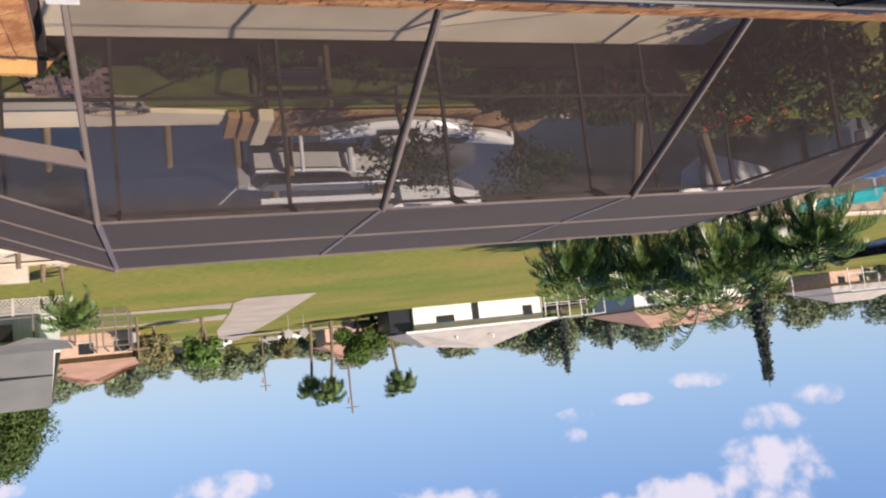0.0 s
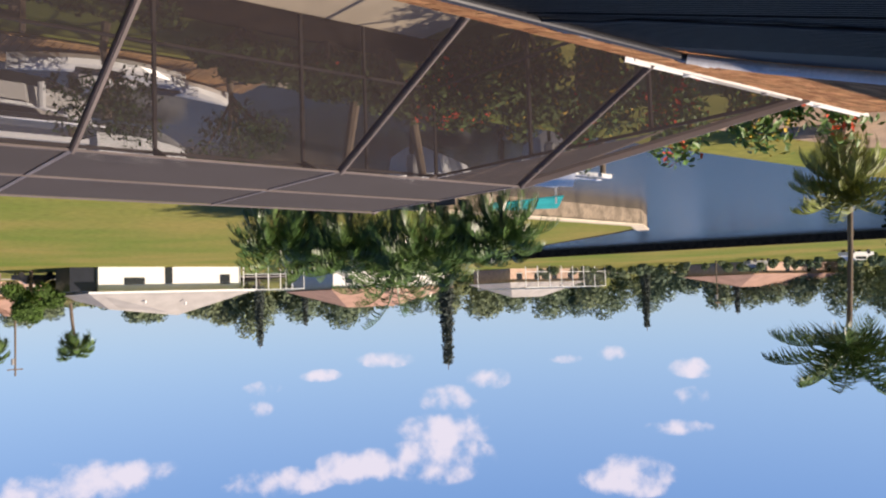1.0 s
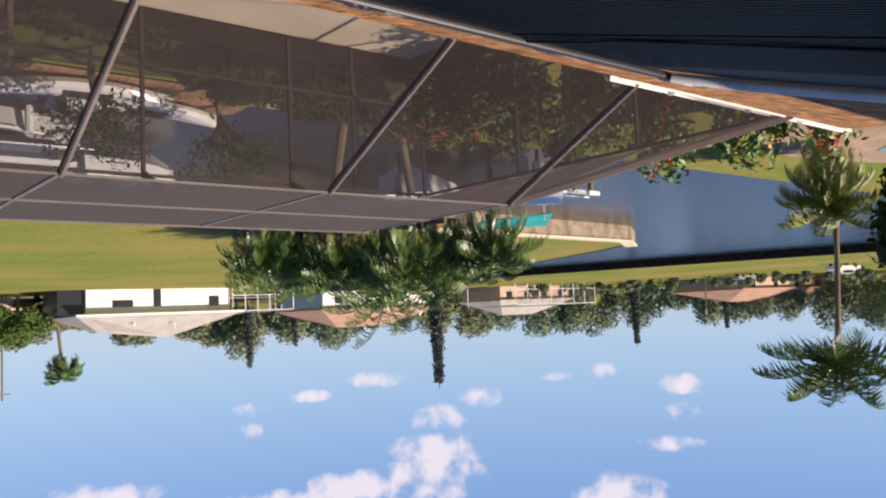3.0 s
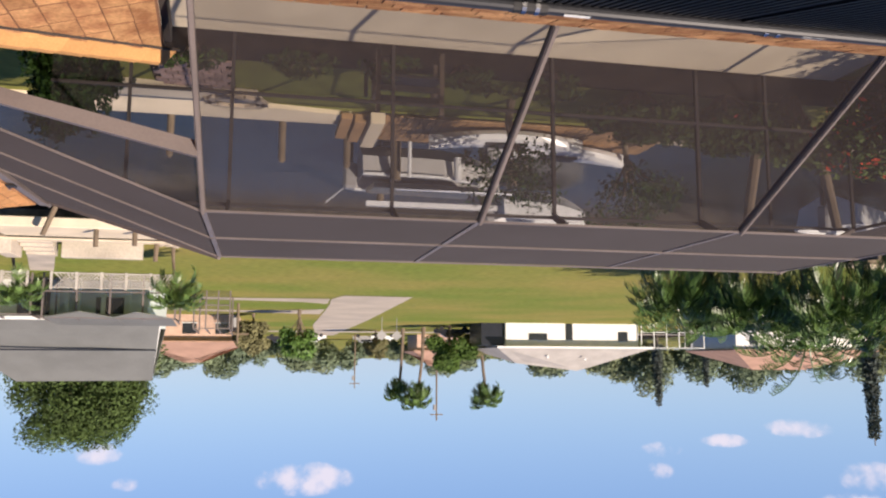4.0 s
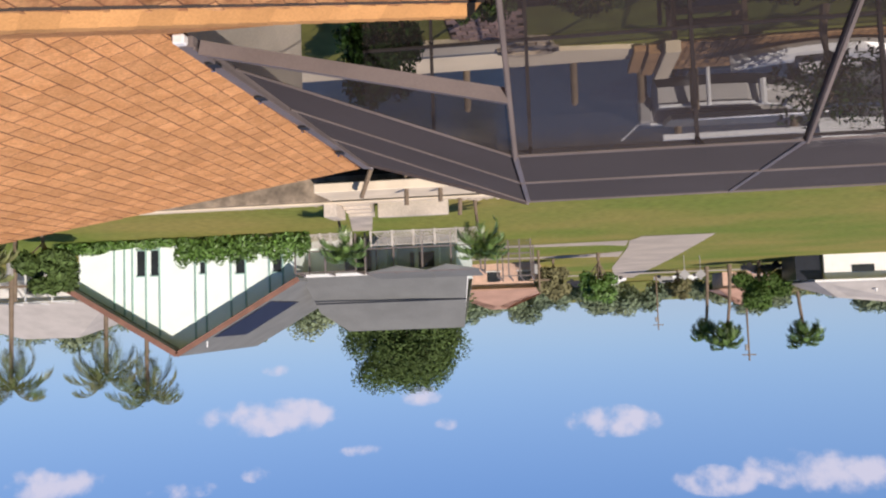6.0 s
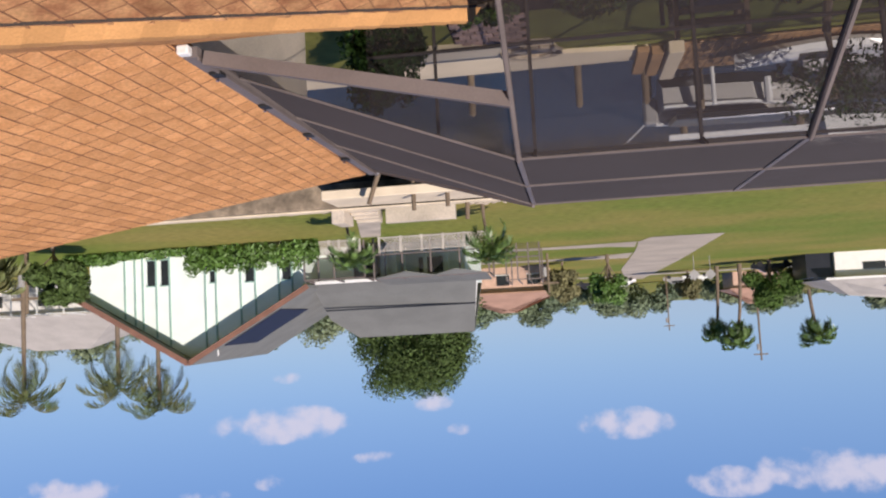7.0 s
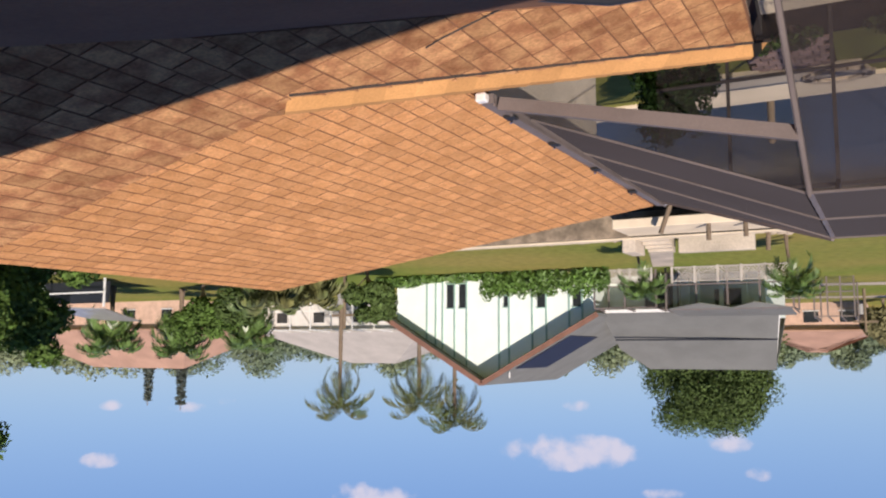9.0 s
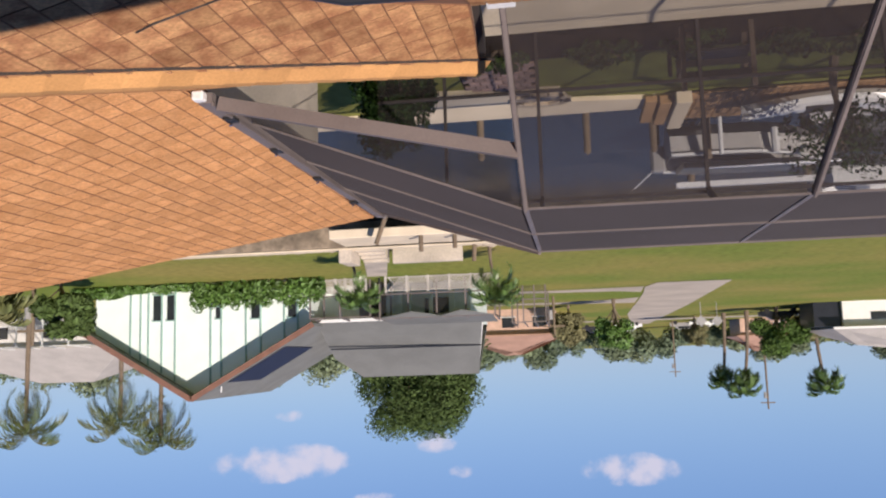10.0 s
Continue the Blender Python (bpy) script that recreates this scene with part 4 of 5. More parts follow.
palm(azr(-64.6, 28.6), 1.6, 1.8, 36, 32, "bushy yellow-green feather palm round the coconut trunk", droop=0.9, leaf=0.5, low=-0.9, high=1.45, leafmat="palmyellow", leaflets=28, hang=0.3, width=0.04, radius=0.1)
palm((9.8, 36.9, 0), 1.75, 1.5, 16, 41, "young palm with wind-swept ragged fronds", lean=(-0.3, 0), width=0.05, droop=1.3, leaf=0.42, low=0.2, high=1.5, radius=0.075)
palm((3.6, 37.4, 0), 1.75, 1.55, 18, 42, "young palm with wind-swept ragged fronds", lean=(-0.2, 0), width=0.05, droop=1.3, leaf=0.45, low=-0.1, high=1.5, radius=0.075)
palm(azr(-11.0, 120), 10.2, 3.0, 16, 43, "tall wind-bent palm beyond the road", lean=(1.0, 0), droop=1.5, leaf=1.2, radius=0.25, width=0.14, low=-0.8)
palm(azr(-9.6, 124), 9.4, 2.4, 14, 48, "tall wind-bent palm beyond the road", lean=(0.6, 0), droop=1.5, leaf=1.2, radius=0.25, width=0.14, low=-0.8)
palm(azr(-14.9, 120), 9.8, 2.8, 14, 44, "tall wind-bent palm beyond the road", lean=(-0.8, 0), droop=1.3, leaf=1.2, radius=0.25, width=0.14, low=-0.5)
palm(azr(34.9, 75), 9.4, 3.4, 20, 45, "palm behind the neighbouring houses", leaf=0.95, radius=0.2, width=0.062, droop=1.2, low=-0.9, leaflets=20, hang=0.5, leafmat="palmdark")
palm(azr(27.2, 72), 10.4, 3.4, 20, 46, "palm behind the gabled house", leaf=0.95, radius=0.2, width=0.062, droop=1.2, low=-0.9, leaflets=20, hang=0.5, leafmat="palmdark")
palm(azr(29.6, 70), 8.8, 3.6, 20, 47, "palm behind the gabled house", leaf=0.95, radius=0.2, width=0.062, droop=1.2, low=-0.9, leaflets=20, hang=0.5, leafmat="palmdark")
palm(azr(45.3, 72), 4.2, 3.0, 20, 49, "palm in front of the salmon house", leaf=1.0, radius=0.2, width=0.11, droop=1.2, low=-0.5)
palm(azr(49.5, 70), 4.0, 3.0, 20, 50, "palm in front of the salmon house", leaf=1.0, radius=0.2, width=0.11, droop=1.2, low=-0.5)
palm(azr(41.0, 70), 3.6, 2.8, 20, 51, "palm in front of the salmon house", leaf=1.0, radius=0.2, width=0.11, droop=1.2, low=-0.5)
palm(azr(37.2, 46), 1.6, 2.2, 20, 52, "low feathery palm beside the neighbour's yard", leaf=0.8, width=0.09, droop=0.9, low=-0.3, leafmat="palmdark", hang=0.4)
palm(azr(39.8, 44), 1.8, 2.2, 20, 53, "low feathery palm beside the neighbour's yard", leaf=0.8, width=0.09, droop=0.9, low=-0.3, leafmat="palmdark", hang=0.4)
for az, r, h in ((-26.5, 170, 13.7), (-39.0, 130, 15.9), (-52.3, 170, 12.6), (45.1, 120, 13.0), (47.1, 130, 13.0), (7.0, 110, 9.8), (-29.5, 175, 10.0), (-58.0, 175, 10.0)):
    pine(azr(az, r), h, h * 0.10, int(az * 7) + 900, "slender dark Norfolk pine on the skyline")
for az, r, h, sp, mat, n in ((-12.8, 112, 6.4, 3.4, "leaf", 4200), (-14.6, 116, 4.2, 2.4, "farshrub", 2600), (0.3, 88, 3.9, 2.2, "farshrub", 3000),
                             (33.2, 50, 3.3, 1.8, "leafdark", 2600), (54.8, 33, 5.6, 2.3, "leaf", 6000), (60.2, 27, 8.6, 2.6, "leaf", 7000), (44.0, 66, 4.2, 2.6, "leaf", 2600), (41.5, 60, 3.2, 2.4, "leafdark", 2200), (-7.8, 132, 4.4, 2.0, "farshrub", 1600)):
    tree(azr(az, r), h, sp, int(abs(az) * 31 + r), "leafy garden tree with a rounded ragged crown", mat, n * 2, 0.2 if r > 40 else 0.13, 0.18, clumps=16)


def tall_hedge():
    """A clipped dense hedge, taller than the eave, with a ragged leafy skin."""
    ob = empty("tall_hedge", Matrix.Identity(4), "tall dense dark green hedge beside the neighbour's pool", "hedge")
    rnd = random.Random(88)
    a, b = azr(-69.0, 22), azr(-88.0, 21)
    cl = []
    for i in range(17):
        for k in range(5):
            c = a.lerp(b, i / 16) + Vector((rnd.uniform(-0.25, 0.25), rnd.uniform(-0.25, 0.25), 2.25 + k * 0.83 + rnd.uniform(-0.15, 0.15)))
            cl.append((tuple(c), (0.8 * rnd.uniform(0.85, 1.15), 0.8, 0.65)))
    # solid cores inside the clumps, added to keep light out of the gaps
    bm = bmesh.new()
    for c, q in cl:
        for v in bmesh.ops.create_icosphere(bm, subdivisions=2, radius=0.86)["verts"]:
            v.co = Vector(c) + Vector((v.co.x * q[0], v.co.y * q[1], v.co.z * q[2]))
    part("inner_foliage", bm, "hedgeleaf", ob)
    for s in (0.6, 0.85):
        foot = a.lerp(b, s)
        part("trunk", tube(bmesh.new(), [tuple(foot), tuple(foot + Vector((0, 0, 2.6)))], [0.16, 0.11], 7), "bark", ob)
    crown_part("foliage", leaf_cloud(cl, 30000, 0.12, 88), "hedgeleaf", ob)


tall_hedge()


def treeline(az0, az1, r, h, seed, label):
    """A run of far trees, close together, as one uncounted wood."""
    rnd = random.Random(seed)
    cl = []
    az = az0
    while az < az1:
        hh = h * rnd.uniform(0.6, 1.15)
        p = azr(az, r * rnd.uniform(0.92, 1.1))
        for k in range(4):
            cl.append(((p.x + rnd.uniform(-3, 3), p.y + rnd.uniform(-3, 3), hh * rnd.uniform(0.25, 0.8)), (hh * 0.32, hh * 0.32, hh * 0.28)))
        az += rnd.uniform(0.6, 1.5)
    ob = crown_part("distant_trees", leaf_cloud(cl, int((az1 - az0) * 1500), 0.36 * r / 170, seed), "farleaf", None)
    return tagged(ob, label, "trees", "", "stuff")


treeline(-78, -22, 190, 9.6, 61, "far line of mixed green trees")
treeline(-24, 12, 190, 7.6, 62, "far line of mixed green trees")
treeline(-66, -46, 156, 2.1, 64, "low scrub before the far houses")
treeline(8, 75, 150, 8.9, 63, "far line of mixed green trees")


# ---- neighbours' small things ----
def hanging_vines():
    ob = empty("vine_hedge", Matrix.Identity(4), "bright green vine hedge along the gabled house", "hedge")
    rnd = random.Random(71)
    cl, x = [], 14.7
    while x < 30.4:
        y = 47.6 + (x - 14.9) * 0.02 + rnd.uniform(-0.3, 0.3)
        low = 0.5 if 22.6 < x < 27.4 else (1.4 if x < 22.6 else 0.72)
        low *= rnd.uniform(0.8, 1.15)
        cl.append(((x, y, low * rnd.uniform(0.35, 0.75)), (0.5, 0.45, low * rnd.uniform(0.4, 0.62))))
        x += 0.33
    crown_part("foliage", leaf_cloud(cl, 11000, 0.14, 71), "leafbright", ob)
    for c, r in cl[::3]:
        part("stem", tube(bmesh.new(), [(c[0], c[1], 0), (c[0] + 0.1, c[1], c[2])], [0.04, 0.02], 5), "bark", ob)


hanging_vines()

# terrace, steps and dock of the far bank
tagged(part("far_terrace", slab(2.2, 9.4, 31.8, 34.6, -0.25, 0.12, bevel=0.03), "deck"), "pale concrete dock terrace on the far bank", "terrace", "", "structure")
tagged(part("retaining_wall", slab(4.7, 7.8, 36.2, 36.6, 0, 0.68, bevel=0.02), "concrete"), "tan concrete retaining wall beside the steps", "retaining wall", "", "structure")
steps = empty("garden_steps", Matrix.Identity(4), "pale stone garden steps to the lawn", "steps")
for k in range(5):
    part("step", slab(7.9 + 0.05 * k, 9.2, 34.7 + 0.45 * k, 35.2 + 0.45 * k, 0.0, 0.12 + 0.11 * k, bevel=0.015), "concrete", steps)
part("cheek_wall", slab(9.25, 9.8, 34.6, 36.2, 0.0, 0.75, bevel=0.02), "concrete", steps)
polys("garden_path", "concrete", [[(8.2, 37.0, 0.02), (9.2, 37.0, 0.02), (10.4, 41.5, 0.02), (12.0, 48.6, 0.02), (10.8, 48.6, 0.02), (9.2, 41.5, 0.02)]], "pale stepping path across the lawn", "path")
rubble = empty("rubble_bank", Matrix.Identity(4), "pale loose rubble beside the steps", "rubble")
rnd = random.Random(5)
for k in range(70):
    bm = bmesh.new()
    bmesh.ops.create_icosphere(bm, subdivisions=1, radius=rnd.uniform(0.1, 0.24))
    for v in bm.verts:
        v.co *= rnd.uniform(0.8, 1.15)
        v.co.z *= 0.6
    left = k % 2
    bmesh.ops.translate(bm, vec=(rnd.uniform(1.6, 4.2) if left else rnd.uniform(9.9, 14.0), rnd.uniform(35.2, 36.4) if left else rnd.uniform(35.1, 35.7), 0.06), verts=bm.verts)
    part("stone", bm, "stonework", rubble)
for x, y, z1, tilt in ((5.75, 32.0, 0.75, 0.0), (4.45, 32.2, 0.65, 0.0), (6.6, 31.2, 0.5, 0.75), (3.9, 34.9, 0.9, 0.12)):
    tagged(part("mooring_post", tube(bmesh.new(), [(x, y, -1.6), (x + tilt, y, z1)], [0.10, 0.09], 9), "piling"), "weathered wooden mooring post at the far terrace", "post", "mooring posts")


def utility_pole(at, h, label, r=0.16):
    ob = empty("utility_pole", Matrix.Translation(at), label, "pole")
    part("pole", tube(bmesh.new(), [(0, 0, 0), (0, 0, h)], [r, r * 0.7], 8), "piling", ob)
    part("crossarm", slab(-0.9, 0.9, -0.06, 0.06, h - 0.9, h - 0.75), "piling", ob)
    part("transformer", tube(bmesh.new(), [(0.3, 0, h - 2.2), (0.3, 0, h - 1.4)], 0.2, 8), "hullgrey", ob)
    return ob


utility_pole(azr(-11.9, 120), 13.0, "tall wooden utility pole beyond the road")
utility_pole(azr(-6.4, 150), 9.5, "distant wooden utility pole", 0.14)
utility_pole(azr(34.7, 52), 3.6, "short brown garden pole", 0.13)
utility_pole(azr(-56.8, 150), 8.0, "distant utility pole across the channel", 0.12)
utility_pole(azr(1.3, 73), 3.4, "brown post beside the screen room", 0.12)


def road_sign(at):
    ob = empty("road_sign", Matrix.Translation(at), "grey diamond-shaped road sign seen from behind", "sign", "signs at the drive")
    part("post", tube(bmesh.new(), [(0, 0, 0), (0, 0, 2.3)], 0.04, 6), "hullgrey", ob)
    part("plate", slab(-0.42, 0.42, -0.015, 0.015, -0.42, 0.42, pose(0, 0, 2.0, 0, 45, 0)), "hullgrey", ob)
    return ob


road_sign(azr(-8.2, 92))
road_sign(azr(-9.2, 94))


def vehicle(at, paint, label, turn=0, long=4.6):
    ob = empty("parked_car", Matrix.Translation(at) @ pose(0, 0, 0, 0, 0, turn), label, "car")
    bm = bmesh.new()
    prof = [(-long / 2, 0.35), (-long / 2, 0.8), (-long * 0.3, 0.95), (-long * 0.18, 1.45), (long * 0.2, 1.5), (long * 0.33, 1.0), (long / 2, 0.85), (long / 2, 0.35)]
    a = [bm.verts.new((x, -0.85, z)) for x, z in prof]
    b = [bm.verts.new((x, 0.85, z)) for x, z in prof]
    bm.faces.new(a)
    bm.faces.new(b[::-1])
    for i in range(len(prof)):
        bm.faces.new((a[i], b[i], b[(i + 1) % len(prof)], a[(i + 1) % len(prof)]))
    bmesh.ops.recalc_face_normals(bm, faces=bm.faces)
    part("body", bm, paint, ob)
    part("side_window", slab(-long * 0.2, long * 0.2, -0.87, -0.853, 1.0, 1.38), "darkglass", ob)
    for x in (-long * 0.3, long * 0.3):
        for y in (-0.8, 0.8):
            part("wheel", tube(bmesh.new(), [(x, y - 0.1, 0.33), (x, y + 0.1, 0.33)], 0.33, 12), "rubber", ob)
    return ob


vehicle(azr(-13.0, 118), "navy", "dark pickup parked beside the palms", 8, 5.4)
vehicle(azr(-3.6, 150), "gel", "white car parked along the street", 4)
vehicle(azr(-1.4, 156), "solarblue", "blue car parked along the street", 4)
vehicle(azr(-8.3, 150), "gel", "white van parked along the street", 3)
vehicle(azr(-7.1, 152), "hullgrey", "grey car parked along the street", 3)
vehicle(azr(-65.0, 130), "gel", "white car parked across the channel", 20)
vehicle(azr(-59.4, 150), "hullgrey", "grey car parked across the channel", 20)


def shade_canopy():
    ob = empty("boat_canopy", Matrix.Translation(azr(50.6, 66)), "blue-grey boat canopy over dark covers", "canopy")
    part("roof", plate([(-3.6, -2, 2.2), (3.6, -2, 1.9), (2.4, 2, 2.7), (-2.6, 2, 2.9)], 0.08), "hullgrey", ob, "blue-grey canvas roof")
    for x in (-3.2, 3.2):
        part("post", slab(x - 0.06, x + 0.06, -1.9, -1.78, 0, 2.0), "white", ob)
    part("side_curtain", slab(-3.4, 0.6, -1.6, -1.5, 0.2, 1.7), "navy", ob)
    part("curtain", slab(0.9, 5.0, -0.4, -0.3, 0.0, 1.6), "navy", ob)
    part("rail", slab(-3.4, 4.8, -2.2, -2.12, 0.95, 1.05), "white", ob)
    return ob


shade_canopy()

# ---- far bank at the water: teal cover and boat lift ----
tarp = empty("teal_cover", Matrix.Translation((-30.9, 31.0, 0.05)) @ pose(0, 0, 0, 0, 0, 42), "bright teal canvas boat cover at the sea wall", "boat cover")
part("canvas", plate([(-1.7, -0.8, -0.15), (2.0, -1.0, 0.12), (2.2, 0.7, 0.3), (-1.5, 0.8, 0.3)], 0.05), "teal", tarp)
for x in (-1.3, 1.3):
    part("post", slab(x - 0.05, x + 0.05, -0.8, -0.7, -1.4, 0.2), "white", tarp)


def boat(at, turn, long, wide, label, hullmat="gel", canvas=None, engine=True, height=0.75):
    """A small motor boat: V hull with a flared bow, gunwale, console or cover, outboard."""
    ob = empty("motor_boat", Matrix.Translation(at) @ pose(0, 0, 0, 0, 0, turn), label, "boat")
    bm = bmesh.new()
    rings = []
    for s in (0, 0.15, 0.35, 0.55, 0.75, 0.9, 1.0):
        w = wide / 2 * (1 - max(0, (s - 0.45) / 0.55) ** 2.2 * 0.96)
        x, up = -long / 2 + long * s, 0.28 * max(0, s - 0.5)
        keel = -0.35 + 0.55 * max(0, (s - 0.6) / 0.4) ** 2
        rings.append([bm.verts.new(p) for p in ((x, -w, height + up), (x, -w * 0.88, 0.12 + up), (x, 0, keel), (x, w * 0.88, 0.12 + up), (x, w, height + up))])
    for a, b in zip(rings, rings[1:]):
        for i in range(4):
            bm.faces.new((a[i], a[i + 1], b[i + 1], b[i]))
    bm.faces.new(rings[0])
    bmesh.ops.recalc_face_normals(bm, faces=bm.faces)
    part("hull", bm, hullmat, ob)
    bm = bmesh.new()
    for a, b in zip(rings and [(-long / 2 + long * s, wide / 2 * (1 - max(0, (s - 0.45) / 0.55) ** 2.2 * 0.96), height + 0.28 * max(0, s - 0.5)) for s in (0, 0.15, 0.35, 0.55, 0.75, 0.9)], [(-long / 2 + long * s, wide / 2 * (1 - max(0, (s - 0.45) / 0.55) ** 2.2 * 0.96), height + 0.28 * max(0, s - 0.5)) for s in (0.15, 0.35, 0.55, 0.75, 0.9, 1.0)]):
        for sg in (-1, 1):
            bar(bm, (a[0], a[1] * sg, a[2]), (b[0], b[1] * sg, b[2]), 0.12, 0.06)
    part("gunwale", bm, "white", ob)
    part("deck", slab(-long * 0.46, long * 0.2, -wide * 0.4, wide * 0.4, height - 0.35, height - 0.3), "gel", ob)
    if canvas:
        part("cover", plate([(-long * 0.42, -wide * 0.42, height + 0.12), (long * 0.3, -wide * 0.36, height + 0.2), (long * 0.3, wide * 0.36, height + 0.3), (-long * 0.42, wide * 0.42, height + 0.3)], 0.14), canvas, ob)
        part("rub_rail", slab(-long * 0.4, long * 0.22, -wide * 0.5 - 0.03, -wide * 0.5, height - 0.14, height - 0.08), "rubber", ob)
    else:
        part("console", slab(-0.5, 0.3, -0.4, 0.4, height - 0.3, height + 0.55, bevel=0.06), "gel", ob)
        part("windscreen", slab(0.2, 0.24, -0.4, 0.4, height + 0.56, height + 0.85), "darkglass", ob)
    if engine:
        part("outboard", slab(-long / 2 - 0.4, -long / 2 - 0.05, -0.17, 0.17, 0.15, height + 0.2, bevel=0.06), "hullgrey", ob)
        part("outboard_leg", slab(-long / 2 - 0.3, -long / 2 - 0.15, -0.06, 0.06, -0.7, 0.1), "rubber", ob)
    return ob


def lift(x0, x1, y0, y1, label, top=0.8, water=-1.6, beams=2):
    ob = empty("boat_lift", Matrix.Identity(4), label, "boat lift")
    for x in (x0, x1):
        for y in (y0, y1):
            part("piling", tube(bmesh.new(), [(x, y, water), (x, y, top)], [0.11, 0.10], 9), "piling", ob)
        part("cradle_beam", slab(x - 0.07, x + 0.07, y0, y1, -0.78, -0.66), "steel", ob)
    for y in (y1, y0)[:beams]:
        part("top_beam", slab(x0 - 0.4, x1 + 0.4, y - 0.07, y + 0.07, top, top + 0.14), "white", ob)
    part("drive_pipe", tube(bmesh.new(), [(x0, y0 + 0.12, top + 0.2), (x1, y0 + 0.12, top + 0.2)], 0.04, 6), "steel", ob)
    return ob


boat((-4.4, 21.6, -0.47), 180, 3.8, 2.0, "grey-white motor boat with dark cover on a lift", "hullpale", "navy", True, 0.62)
lift(-6.3, -3.3, 20.3, 23.2, "boat lift with wooden pilings and white top beams", 0.34, beams=1)
tagged(part("fender", tube(bmesh.new(), [(-4.9, 20.52, -0.35), (-4.9, 20.5, 0.25)], [0.09, 0.09], 8), "white"), "white boat fender hanging on the hull", "fender")
tagged(part("mooring_line", tube(bmesh.new(), [(-2.6, 21.6, -0.1), (-2.1, 22.0, 0.3), (-1.71, 22.2, 0.62)], 0.018, 5), "white"), "white mooring line from the boat", "rope")
tagged(part("lift_pole", tube(bmesh.new(), [(-3.55, 19.9, -1.4), (-3.55, 19.9, 0.35)], 0.05, 8), "white"), "white steel pole beside the lift", "pole")
boat((-9.2, 26.6, -0.5), 170, 3.4, 1.5, "small white open motor boat at its mooring", "gel", None, True, 0.7)
boat((-20.6, 25.4, -0.4), 150, 5.6, 2.1, "white motor boat moored in the canal", "gel", None, True, 0.8)
boat((-21.3, 20.2, -0.1), 138, 4.6, 1.9, "white motor boat raised on a lift", "gel", "white", True, 0.8)
lift(-22.9, -20.5, 19.3, 21.9, "boat lift with white beams by the far bend", 0.7)

# ---- the yard by the canal ----
dock = empty("dock", Matrix.Identity(4), "weathered brown wooden dock along the sea wall", "dock")
for k in range(40):
    x = -2.33 - k * 0.152
    part("plank", slab(x - 0.146, x, 15.75, 17.5, 0.065, 0.10, bevel=0.006), "wood", dock)
for x in (-3.0, -5.5, -8.4):
    part("stringer", slab(x - 0.08, x + 0.08, 16.7, 17.45, -0.15, 0.06), "piling", dock)
    part("piling", tube(bmesh.new(), [(x, 17.2, -1.8), (x, 17.2, 0.05)], [0.14, 0.14], 8), "piling", dock)
stairs = empty("dock_steps", Matrix.Identity(4), "short wooden steps with pale end board", "steps")
part("end_board", slab(-2.32, -2.04, 15.6, 17.45, 0.07, 0.30, bevel=0.01), "deck", stairs, "cream painted board")
for k in range(2):
    part("tread", slab(-1.98 + 0.26 * k, -1.76 + 0.26 * k, 15.8, 17.3, 0.065, 0.24 - 0.06 * k, bevel=0.01), "wood", stairs)
for x, y, z in ((-0.45, 18.4, 0.5), (-1.87, 18.4, 0.55), (1.9, 18.4, 0.5)):
    tagged(part("mooring_post", tube(bmesh.new(), [(x, y, -1.8), (x, y, z - 0.05), (x, y, z)], [0.085, 0.075, 0.03], 10), "piling"), "weathered wooden mooring post beside the sea wall", "post", "mooring posts")
tagged(part("landing_slab", plate([(2.9, 14.7, 0.09), (0.1, 14.95, 0.09), (-0.1, 15.7, 0.09), (-1.5, 15.88, 0.09), (-1.5, 16.3, 0.09), (2.9, 16.3, 0.09)][::-1], 0.12), "deck"), "pale concrete landing pad by the sea wall", "landing pad", "", "structure")
ring = empty("fire_ring", Matrix.Translation((0.45, 15.4, 0.09)), "low ring of brown paving stones", "fire ring")
for k in range(12):
    a = k * math.pi / 6
    part("stone", slab(-0.13, 0.13, -0.07, 0.07, 0, 0.06, pose(math.cos(a) * 0.5, math.sin(a) * 0.28, 0, 0, 0, math.degrees(a) + 90), bevel=0.01), "stonework", ring)


def kayak(at, turn, label, mat="gel"):
    ob = empty("kayak", Matrix.Translation(at) @ pose(0, 0, 0, 0, 0, turn), label, "kayak")
    bm = bmesh.new()
    rings = []
    for i in range(11):
        s = i / 10
        w = 0.02 + 0.36 * math.sin(math.pi * s) ** 0.7
        rings.append([bm.verts.new((-1.6 + 3.2 * s, w * math.cos(a), 0.2 + 0.16 * math.sin(a) + 0.12 * (2 * s - 1) ** 2)) for a in (2 * math.pi * k / 10 for k in range(10))])
    for a, b in zip(rings, rings[1:]):
        for k in range(10):
            bm.faces.new((a[k], a[(k + 1) % 10], b[(k + 1) % 10], b[k]))
    bm.faces.new(rings[0])
    bm.faces.new(rings[-1][::-1])
    bmesh.ops.recalc_face_normals(bm, faces=bm.faces)
    part("hull", bm, mat, ob)
    part("seat_well", slab(-0.4, 0.5, -0.2, 0.2, 0.30, 0.37, bevel=0.03), "rubber", ob)
    return ob


kayak((-4.9, 16.15, 0.09), 4, "white kayak lying on the dock")
kayak((-6.3, 16.95, 0.09), -3, "white kayak lying on the dock")


